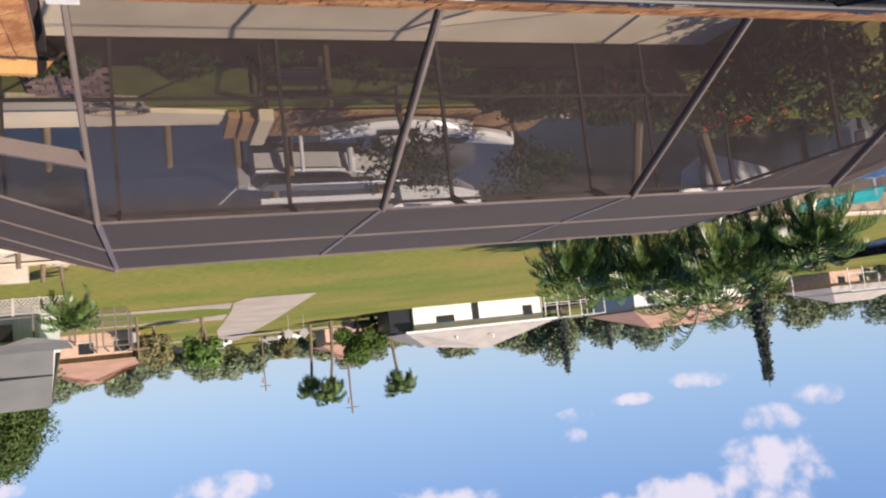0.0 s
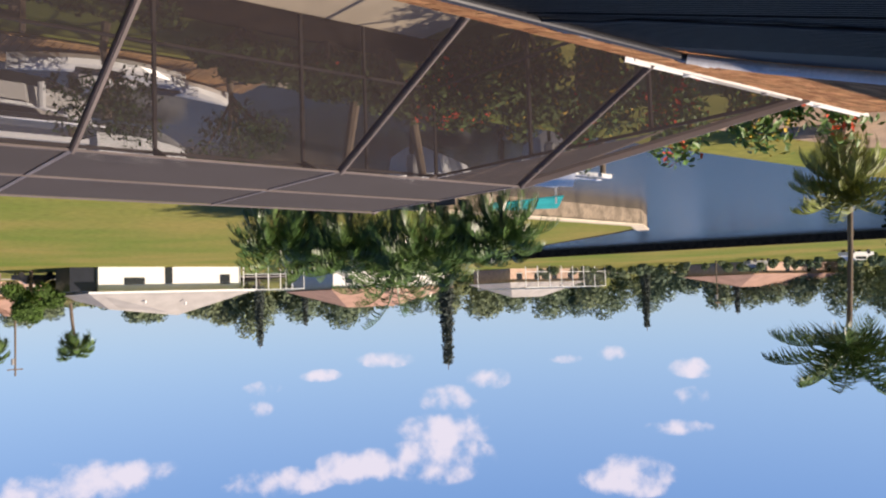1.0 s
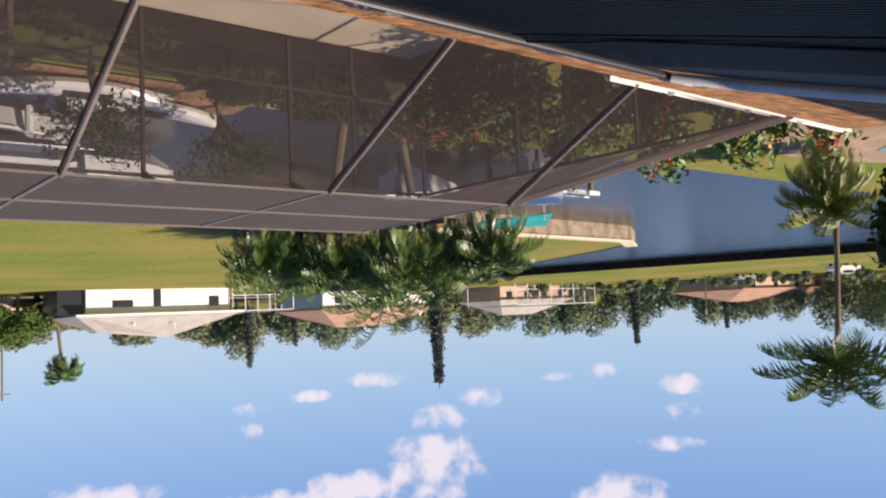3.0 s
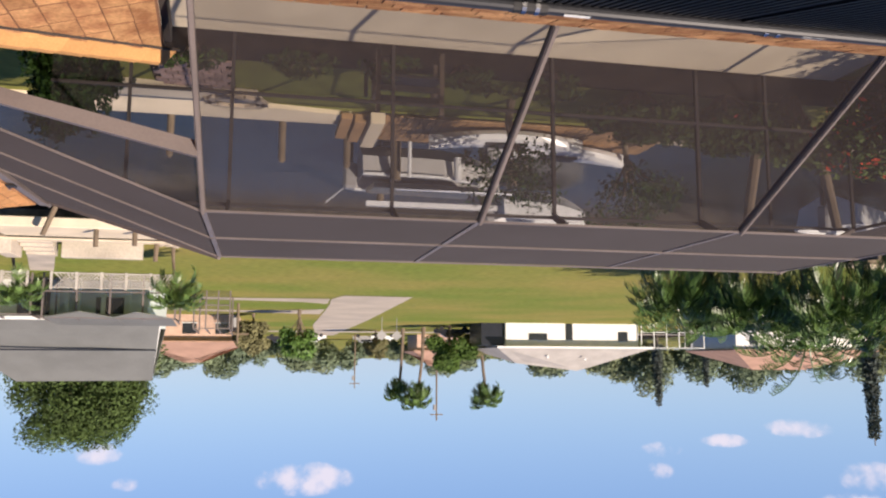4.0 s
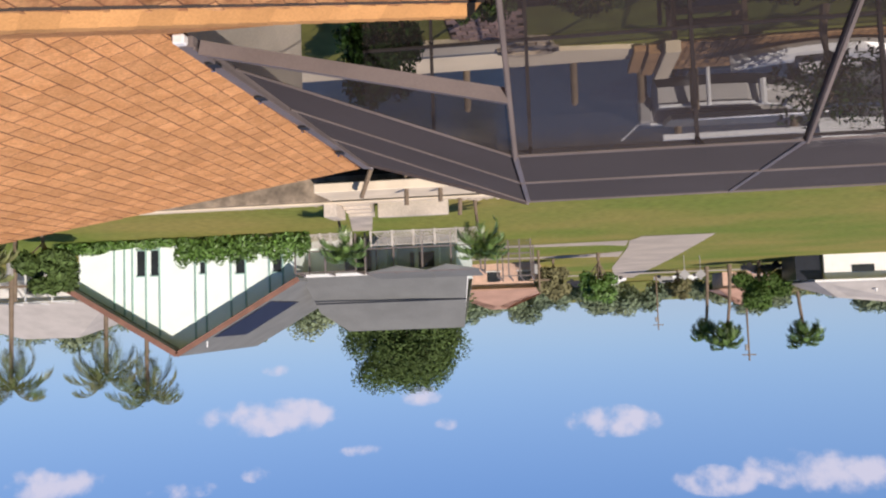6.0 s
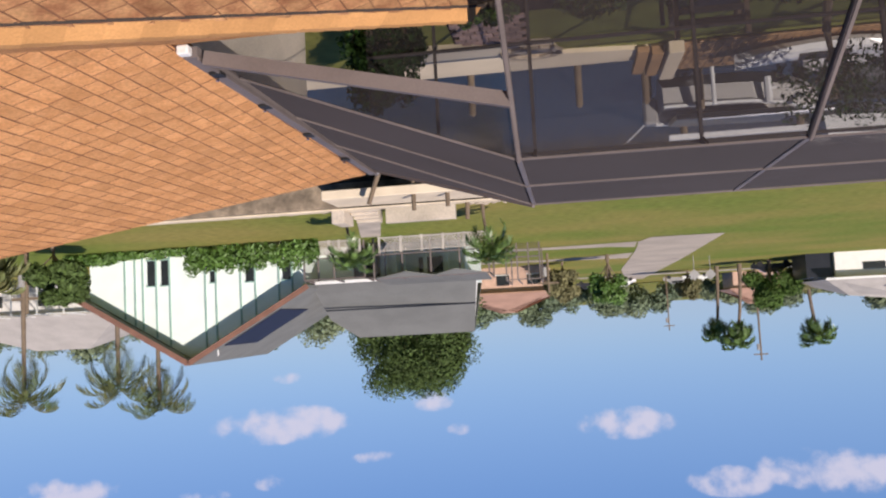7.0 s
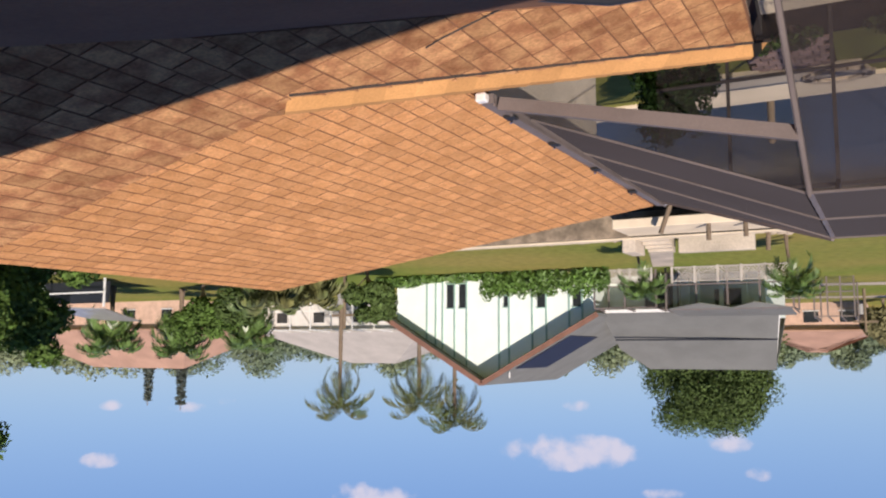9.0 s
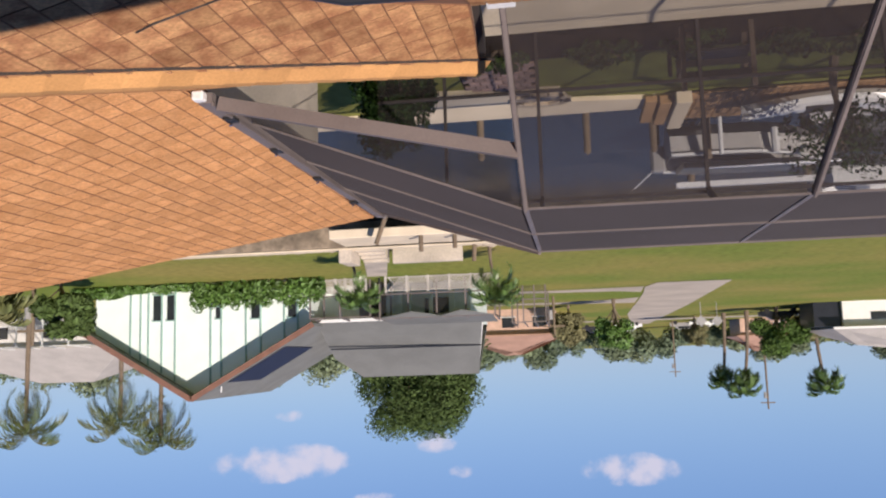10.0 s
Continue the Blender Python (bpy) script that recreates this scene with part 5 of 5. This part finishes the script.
def chair(at, turn):
    ob = empty("garden_bench", Matrix.Translation(at) @ pose(0, 0, 0, 0, 0, turn), "dark wooden garden bench in the mulch bed", "bench")
    part("seat", slab(-0.5, 0.5, -0.25, 0.25, 0.36, 0.41, bevel=0.008), "rubber", ob)
    for z in (0.55, 0.72):
        part("back_slat", slab(-0.5, 0.5, 0.26, 0.29, z, z + 0.1, bevel=0.008), "rubber", ob)
    for x in (-0.5, 0.5):
        part("back_post", slab(x - 0.035, x + 0.035, 0.24, 0.31, 0, 1.0), "bark", ob)
        part("front_leg", slab(x - 0.035, x + 0.035, -0.26, -0.19, 0, 0.62), "bark", ob)
        part("armrest", slab(x - 0.04, x + 0.04, -0.28, 0.3, 0.62, 0.66), "bark", ob)
    return ob


chair((-2.25, 12.75, 0.02), 180)
polys("brick_patch", "mulch", [[(1.8, 13.45, 0.012), (1.8, 14.95, 0.012), (0.45, 14.95, 0.012), (0.45, 13.45, 0.012)]], "brown brick paving patch beside the lawn", "paving")
patch = empty("paver_patch", Matrix.Identity(4), "reddish brick pavers laid beside the lawn", "pavers")
for i in range(6):
    for k in range(7):
        part("brick", slab(0.48 + 0.2 * i + (0.1 if k % 2 else 0), 0.66 + 0.2 * i + (0.1 if k % 2 else 0), 13.5 + 0.205 * k, 13.68 + 0.205 * k, 0.015, 0.05, bevel=0.008), "brickred", patch)
for k, (x, y, rx, rz, mat, n) in enumerate(((-0.6, 12.9, 0.55, 0.22, "leafdark", 500), (-1.9, 12.8, 0.5, 0.25, "leaf", 500), (-3.2, 12.9, 0.6, 0.28, "leafdark", 600), (-4.6, 12.9, 0.7, 0.3, "leafdark", 700), (1.0, 12.9, 0.5, 0.2, "leaf", 400))):
    shrub((x, y, 0), (rx, 0.35, rz), 100 + k, "low shrub in the mulch bed", mat, n, 0.06)
for k, (x, y, rx, ry, rz, mat, n, fl) in enumerate(((-6.6, 13.6, 1.0, 0.8, 0.55, "leafdark", 2600, 40), (-8.2, 13.4, 1.1, 0.8, 0.6, "leafdark", 2600, 40), (-9.4, 13.2, 1.0, 0.7, 0.75, "leafdark", 2400, 40), (-10.6, 12.6, 1.2, 1.0, 0.95, "leafdark", 2600, 120), (-10.8, 10.8, 1.0, 0.9, 1.1, "leafdark", 2600, 120),
                                               (-11.9, 10.4, 0.6, 0.6, 1.4, "leafbright", 1200, 90), (-11.0, 9.2, 0.7, 0.7, 1.42, "leafbright", 1500, 130), (-11.3, 8.0, 0.8, 0.8, 1.5, "leafbright", 1700, 150), (-11.9, 6.9, 0.8, 0.7, 1.6, "leafbright", 1700, 170), (-12.6, 6.0, 0.8, 0.7, 1.6, "leafbright", 1500, 120))):
    shrub((x, y, 0), (rx, ry, rz), 120 + k, "hibiscus bush with yellow leaves and red flowers", mat, n, 0.075, "hibiscus_bush", 14, "flower" if k % 2 else "yellow", fl * 2 if x < -10 else 6)
# added shrubs in dark leaf colour, filling the shaded area beside the wing
for k, (x, y, rx, rz) in enumerate(((2.5, 13.0, 0.5, 0.8), (3.0, 12.9, 0.45, 0.85))):
    shrub((x, y, 0), (rx, 0.5, rz), 160 + k, "dense dark filler shrub beside the wing", "hedgeleaf", 2600, 0.06, "shrub", 14)
tree((-4.5, 14.5, 0), 2.0, 1.1, 140, "small leafy tree leaning over the dock", "hedgeleaf", 1500, 0.05, 0.45, clumps=12, trunk_r=0.07)
tree((-7.2, 15.4, 0), 2.2, 1.3, 141, "small leafy tree beside the sea wall", "hedgeleaf", 1500, 0.05, 0.4, clumps=12, trunk_r=0.08)
for x, y, dx, z in ((-9.7, 14.6, 0.4, 2.1), (-11.2, 15.0, -0.4, 2.1)):
    tagged(part("leaning_post", tube(bmesh.new(), [(x, y, 0), (x + dx, y, z)], [0.12, 0.09], 8), "bark"), "bare leaning tree trunk in the yard", "trunk")
for x in (-1.65, -2.75):
    tagged(part("garden_post", tube(bmesh.new(), [(x, 13.2, 0), (x, 13.2, 0.55)], 0.035, 8), "bronzedark"), "short dark post in the bed", "post", "garden posts")
# the neighbouring garden beyond the hibiscus
polys("neighbour_terrace", "terracetan", [[(-40, 2, 0.03), (-20, 6, 0.03), (-21.5, 14.6, 0.03), (-30.1, 13.7, 0.03), (-34.5, 11.8, 0.03), (-40, 8, 0.03)]], "tan paved terrace of the neighbouring garden", "terrace")
polys("neighbour_pool", "pool", [[(-26.2, 9.4, 0.05), (-30, 4.5, 0.05), (-37, 5.5, 0.05), (-32.0, 10.7, 0.05), (-28.8, 12.0, 0.05)]], "turquoise swimming pool beside the terrace", "pool")


# ---- solar pool heating on the main slope ----
def on_main(x, y, up=0.0):
    return Vector((x, y, z_main(x, y) + up))


for k, x1 in enumerate((0.30, -1.10, -2.50, -3.90)):
    x0 = x1 - 1.36
    sp = empty("solar_mat", Matrix.Identity(4), "black ribbed solar heating mat on the roof", "solar panel", "solar mats")
    part("mat", plate([on_main(x0, 4.28, 0.035), on_main(x1, 4.28, 0.035), on_main(x1, 0.8, 0.035), on_main(x0, 0.8, 0.035)][::-1], 0.02), "solar", sp)
    bm = bmesh.new()
    for j in range(27):
        x = x0 + 0.02 + j * 0.05
        bar(bm, on_main(x, 4.28, 0.042), on_main(x, 0.8, 0.042), 0.026, 0.014)
    tagged(part("tube_sheet", bm, "solar", sp), "", "", "", "stuff")
sp = empty("solar_mat", Matrix.Identity(4), "black ribbed solar heating mat on the roof", "solar panel", "solar mats")
part("mat", plate([on_main(-5.30, 3.86, 0.035), on_main(-5.62, 3.80, 0.035), on_main(-5.92, 3.38, 0.035), on_main(-6.15, 2.1, 0.035), on_main(-6.4, 0.2, 0.035), on_main(-5.30, 0.2, 0.035)], 0.02), "solar", sp)
header = empty("header_pipe", Matrix.Identity(4), "black header pipe with steel clamps along the eave", "pipe")
part("pipe", tube(bmesh.new(), [on_main(-5.76, 3.90, 0.07), on_main(0.5, 3.94, 0.07), (1.1, 3.92, z_main(1.1, 3.92) + 0.06), (1.5, 3.84, z_bay(1.5, 0) + 0.06)], 0.034, 14), "pipe", header)
for x in (1.40, 0.05, -1.36, -2.72, -4.30, -5.72):
    c = on_main(x, 3.93, 0.07) if x < 0.5 else Vector((1.40, 3.86, z_bay(1.4, 0) + 0.065))
    for dx in (-0.035, 0.035):
        part("clamp", tube(bmesh.new(), [c + Vector((dx - 0.012, 0, 0)), c + Vector((dx + 0.012, 0, 0))], 0.042, 12), "steel", header)
    part("coupling", tube(bmesh.new(), [c + Vector((-0.09, 0, 0)), c + Vector((0.09, 0, 0))], 0.038, 12), "rubber", header)
    part("label_bar", slab(-0.10, 0.04, -0.012, 0.012, 0, 0.002, Matrix.Translation(c + Vector((-0.22, -0.012, 0.034)))), "white", header, "small white printed tag")
tagged(part("supply_pipe", tube(bmesh.new(), [on_main(-5.66, 3.86, 0.08), on_main(-5.99, 3.40, 0.08), on_main(-6.12, 2.75, 0.08), on_main(-6.24, 2.1, 0.08), on_main(-6.5, 0.5, 0.08)], 0.042, 12), "white"), "white plastic supply pipe over the roof", "pipe")
tagged(part("vent_stub", tube(bmesh.new(), [on_main(-5.70, 3.98, 0.06), on_main(-6.35, 4.05, 0.05)], 0.018, 10), "white"), "thin white plastic drain pipe beside the coupling", "pipe")
tagged(part("mat_cable", tube(bmesh.new(), [on_main(-4.06, 3.88, 0.07), on_main(-4.06, 3.42, 0.075), on_main(-4.04, 3.12, 0.06), on_main(-4.09, 2.25, 0.066), on_main(-4.19, 1.84, 0.06), on_main(-4.26, 1.2, 0.064)], 0.011, 6), "rubber"), "thin black cable across the solar mats", "cable")
tagged(part("roof_cable", tube(bmesh.new(), [(1.5, 3.84, z_bay(1.5, 0) + 0.05), (1.85, 3.88, z_bay(1.85, 0) + 0.012), (2.1, 3.86, z_bay(2.1, 0) + 0.02), (2.2, 3.88, z_bay(2.2, 0) + 0.016)], 0.006, 5), "rubber"), "thin black cable lying on the shingles", "cable")
gut = empty("gutter", Matrix.Identity(4), "white metal gutter at the end of the eave", "gutter")
bm = bmesh.new()
gprof = [(0, 0.0), (0.0, -0.10), (0.04, -0.13), (0.11, -0.12), (0.13, -0.02), (0.12, -0.02), (0.10, -0.11), (0.04, -0.115), (0.012, -0.09), (0.012, 0)]
ends = []
for x in (-6.52, -11.4):
    ends.append([bm.verts.new((x, 5.03 + a, 2.65 + b)) for a, b in gprof])
for i in range(len(gprof)):
    j = (i + 1) % len(gprof)
    bm.faces.new((ends[0][i], ends[0][j], ends[1][j], ends[1][i]))
bm.faces.new(ends[0])
bm.faces.new(ends[1][::-1])
bmesh.ops.recalc_face_normals(bm, faces=bm.faces)
part("trough", bm, "white", gut)
for x in (-7.5, -9.0, -10.2):
    part("hanger", slab(x - 0.02, x + 0.02, 5.02, 5.165, 2.625, 2.64), "white", gut)
part("downspout", slab(-11.39, -11.31, 5.05, 5.12, 0.1, 2.5), "white", gut)

# gutter channel and fittings along the wing's eave
chan = empty("cage_gutter", Matrix.Identity(4), "bronze gutter channel along the wing eave", "gutter")
bm = bmesh.new()
bar(bm, (2.93, 6.30, 2.655), (2.86, 12.40, 2.64), 0.12, 0.09)
part("channel", bm, "bronze", chan)
part("channel_lip", bar(bmesh.new(), (2.865, 6.30, 2.71), (2.795, 12.40, 2.695), 0.018, 0.03), "bronze", chan)
for y in (6.75, 7.9, 9.3, 10.9):
    part("bracket", slab(2.84, 2.95, y - 0.06, y + 0.06, 2.70, 2.73, bevel=0.006), "rubber", chan)
    part("bolt", tube(bmesh.new(), [(2.94, y + 0.1, 2.69), (2.94, y + 0.1, 2.74)], 0.018, 6), "steel", chan)
part("end_cap", slab(2.90, 3.00, 6.19, 6.28, 2.62, 2.70, bevel=0.012), "white", chan, "white plastic end box")
part("far_end_cap", slab(2.76, 2.95, 12.37, 12.50, 2.55, 2.66, bevel=0.01), "white", chan)


# ---- shingles ----
def clip(poly, a, b):
    """The part of a flat polygon to the left of the line from a to b."""
    out = []
    for i in range(len(poly)):
        p, q = poly[i], poly[(i + 1) % len(poly)]
        sp = (b[0] - a[0]) * (p[1] - a[1]) - (b[1] - a[1]) * (p[0] - a[0])
        sq = (b[0] - a[0]) * (q[1] - a[1]) - (b[1] - a[1]) * (q[0] - a[0])
        if sp >= 0:
            out.append(p)
        if sp * sq < 0:
            s = sp / (sp - sq)
            out.append((p[0] + (q[0] - p[0]) * s, p[1] + (q[1] - p[1]) * s))
    return out


def shingle_field(parent, polys_ccw, zf, along, upslope, mat, tab, course, near, seed, keep=300):
    """Courses of tabs on one roof plane. along, upslope: plan directions; near: plan point nearest the eye. The nearest tabs are parts, the rest one mesh."""
    rnd = random.Random(seed)
    ax, ay = along
    ux, uy = upslope
    tiles = []
    for poly in polys_ccw:
        us = [p[0] * ax + p[1] * ay for p in poly]
        vs = [p[0] * ux + p[1] * uy for p in poly]
        row = math.floor(min(vs) / course)
        v = row * course
        while v < max(vs) + course:
            u = math.floor(min(us) / tab - 1) * tab + (tab / 2 if row % 2 else 0) + rnd.uniform(-0.05, 0.05)
            mean = tab
            while u < max(us) + mean:
                g = 0.0055
                tab = mean + rnd.choice((-0.04, -0.02, 0.0, 0.02, 0.05))
                lift = rnd.uniform(0.0, 0.004)
                q = [(u + g, v), (u + tab - g, v + rnd.uniform(-0.006, 0.006)), (u + tab - g, v + course - 0.006), (u + g, v + course - 0.006)]
                xy = [(a * ax + b * ux, a * ay + b * uy) for a, b in q]
                area = sum(xy[i][0] * xy[(i + 1) % 4][1] - xy[(i + 1) % 4][0] * xy[i][1] for i in range(4))
                if area < 0:
                    xy.reverse()
                for i in range(len(poly)):
                    xy = clip(xy, poly[i], poly[(i + 1) % len(poly)])
                    if len(xy) < 3:
                        break
                if len(xy) >= 3:
                    pts = []
                    for x, y in xy:
                        d = (x * ux + y * uy - v) / course
                        pts.append((x, y, zf(x, y) + 0.009 - 0.005 * d + lift))
                    c = (sum(p[0] for p in xy) / len(xy), sum(p[1] for p in xy) / len(xy))
                    tiles.append(((c[0] - near[0]) ** 2 + (c[1] - near[1]) ** 2, pts))
                u += tab
            tab = mean
            v += course
            row += 1
    tiles.sort(key=lambda t: t[0])
    verts, faces = [], []

    def prism(pts, verts, faces):
        n, o = len(pts), len(verts)
        verts += pts + [(x, y, z - 0.018) for x, y, z in pts]
        faces.append(tuple(range(o, o + n)))
        for i in range(n):
            faces.append((o + i, o + n + i, o + n + (i + 1) % n, o + (i + 1) % n))

    for _, pts in tiles[:keep]:
        v, f = [], []
        prism(pts, v, f)
        me = bpy.data.meshes.new("shingle")
        me.from_pydata(v, [], f)
        me.materials.append(M[mat])
        me.materials.append(M["underlay"])
        me.polygons.foreach_set("material_index", [0] + [1] * (len(f) - 1))
        new("shingle", me).parent = parent
    tops = set()
    for _, pts in tiles[keep:]:
        tops.add(len(faces))
        prism(pts, verts, faces)
    if verts:
        me = bpy.data.meshes.new("shingle_rows")
        me.from_pydata(verts, [], faces)
        me.materials.append(M[mat])
        me.materials.append(M["underlay"])
        me.polygons.foreach_set("material_index", [0 if i in tops else 1 for i in range(len(faces))])
        ob = new("shingle_rows", me)
        ob.parent = parent
        ob["kind"] = "stuff"


TAB, COURSE = 0.255, 0.152
shingle_field(roof_bay, [[(0.60, 5.05), (2.9, 2.75), (3.13, 3.76), (0.66, 6.22)], [(2.9, 2.75), (5.3, -1.4), (6.6, -1.4), (6.6, 3.58), (3.13, 3.76)]], z_bay, (0, 1), (1, 0), "shingle_old", TAB, COURSE, (1.8, 4.6), 201)
shingle_field(roof_wing, [[(3.02, 3.5), (7.25, 3.5), (7.25, 8.80), (3.02, 12.60)]], z_wing, (0, 1), (1, 0), "shingle", TAB, COURSE, (3.6, 6.4), 202)
shingle_field(roof_main, [[(-8.98, 3.2), (0.58, 3.2), (0.58, 5.02), (-11.2, 5.02)], [(-6.75, -1.4), (-4.4, -1.4), (-4.4, 3.2), (-8.82, 3.2)]], z_main, (1, 0), (0, -1), "shingle_old", TAB, COURSE, (-1.5, 4.9), 203)
# cap shingles along the near hip, with a dark strip added as their shadow
tagged(part("hip_lap", bar(bmesh.new(), (0.538, 6.098, z_bay(0.538, 0) + 0.014), (3.008, 3.638, z_bay(3.008, 0) + 0.014), 0.014, 0.016), "fascia"), "dark shadow strip beside the hip caps", "trim", "", "structure")
hip_a, hip_b = Vector((0.66, 6.22, 2.63)), Vector((3.13, 3.76, 3.37))
n_caps = 17
for k in range(n_caps):
    p, q = hip_a.lerp(hip_b, k / n_caps), hip_a.lerp(hip_b, (k + 1.03) / n_caps)
    d = (q - p).normalized()
    s = d.cross(Vector((0, 0, 1))).normalized()
    bm = bmesh.new()
    near_side, far_side = -s * 0.05 + Vector((0, 0, 0.004)), s * 0.15 - Vector((0, 0, 0.07))
    vs = []
    for c, up in ((p, 0.034), (q, 0.028)):
        top = c + Vector((0, 0, up))
        vs += [bm.verts.new(top + near_side), bm.verts.new(top + s * 0.02 + Vector((0, 0, 0.004))), bm.verts.new(top + far_side)]
    bm.faces.new((vs[0], vs[1], vs[4], vs[3]))
    bm.faces.new((vs[1], vs[2], vs[5], vs[4]))
    r = bmesh.ops.extrude_face_region(bm, geom=list(bm.faces))
    bmesh.ops.translate(bm, vec=(0, 0, -0.012), verts=[g for g in r["geom"] if isinstance(g, bmesh.types.BMVert)])
    bmesh.ops.recalc_face_normals(bm, faces=bm.faces)
    part("cap_shingle", bm, "cap", roof_bay)
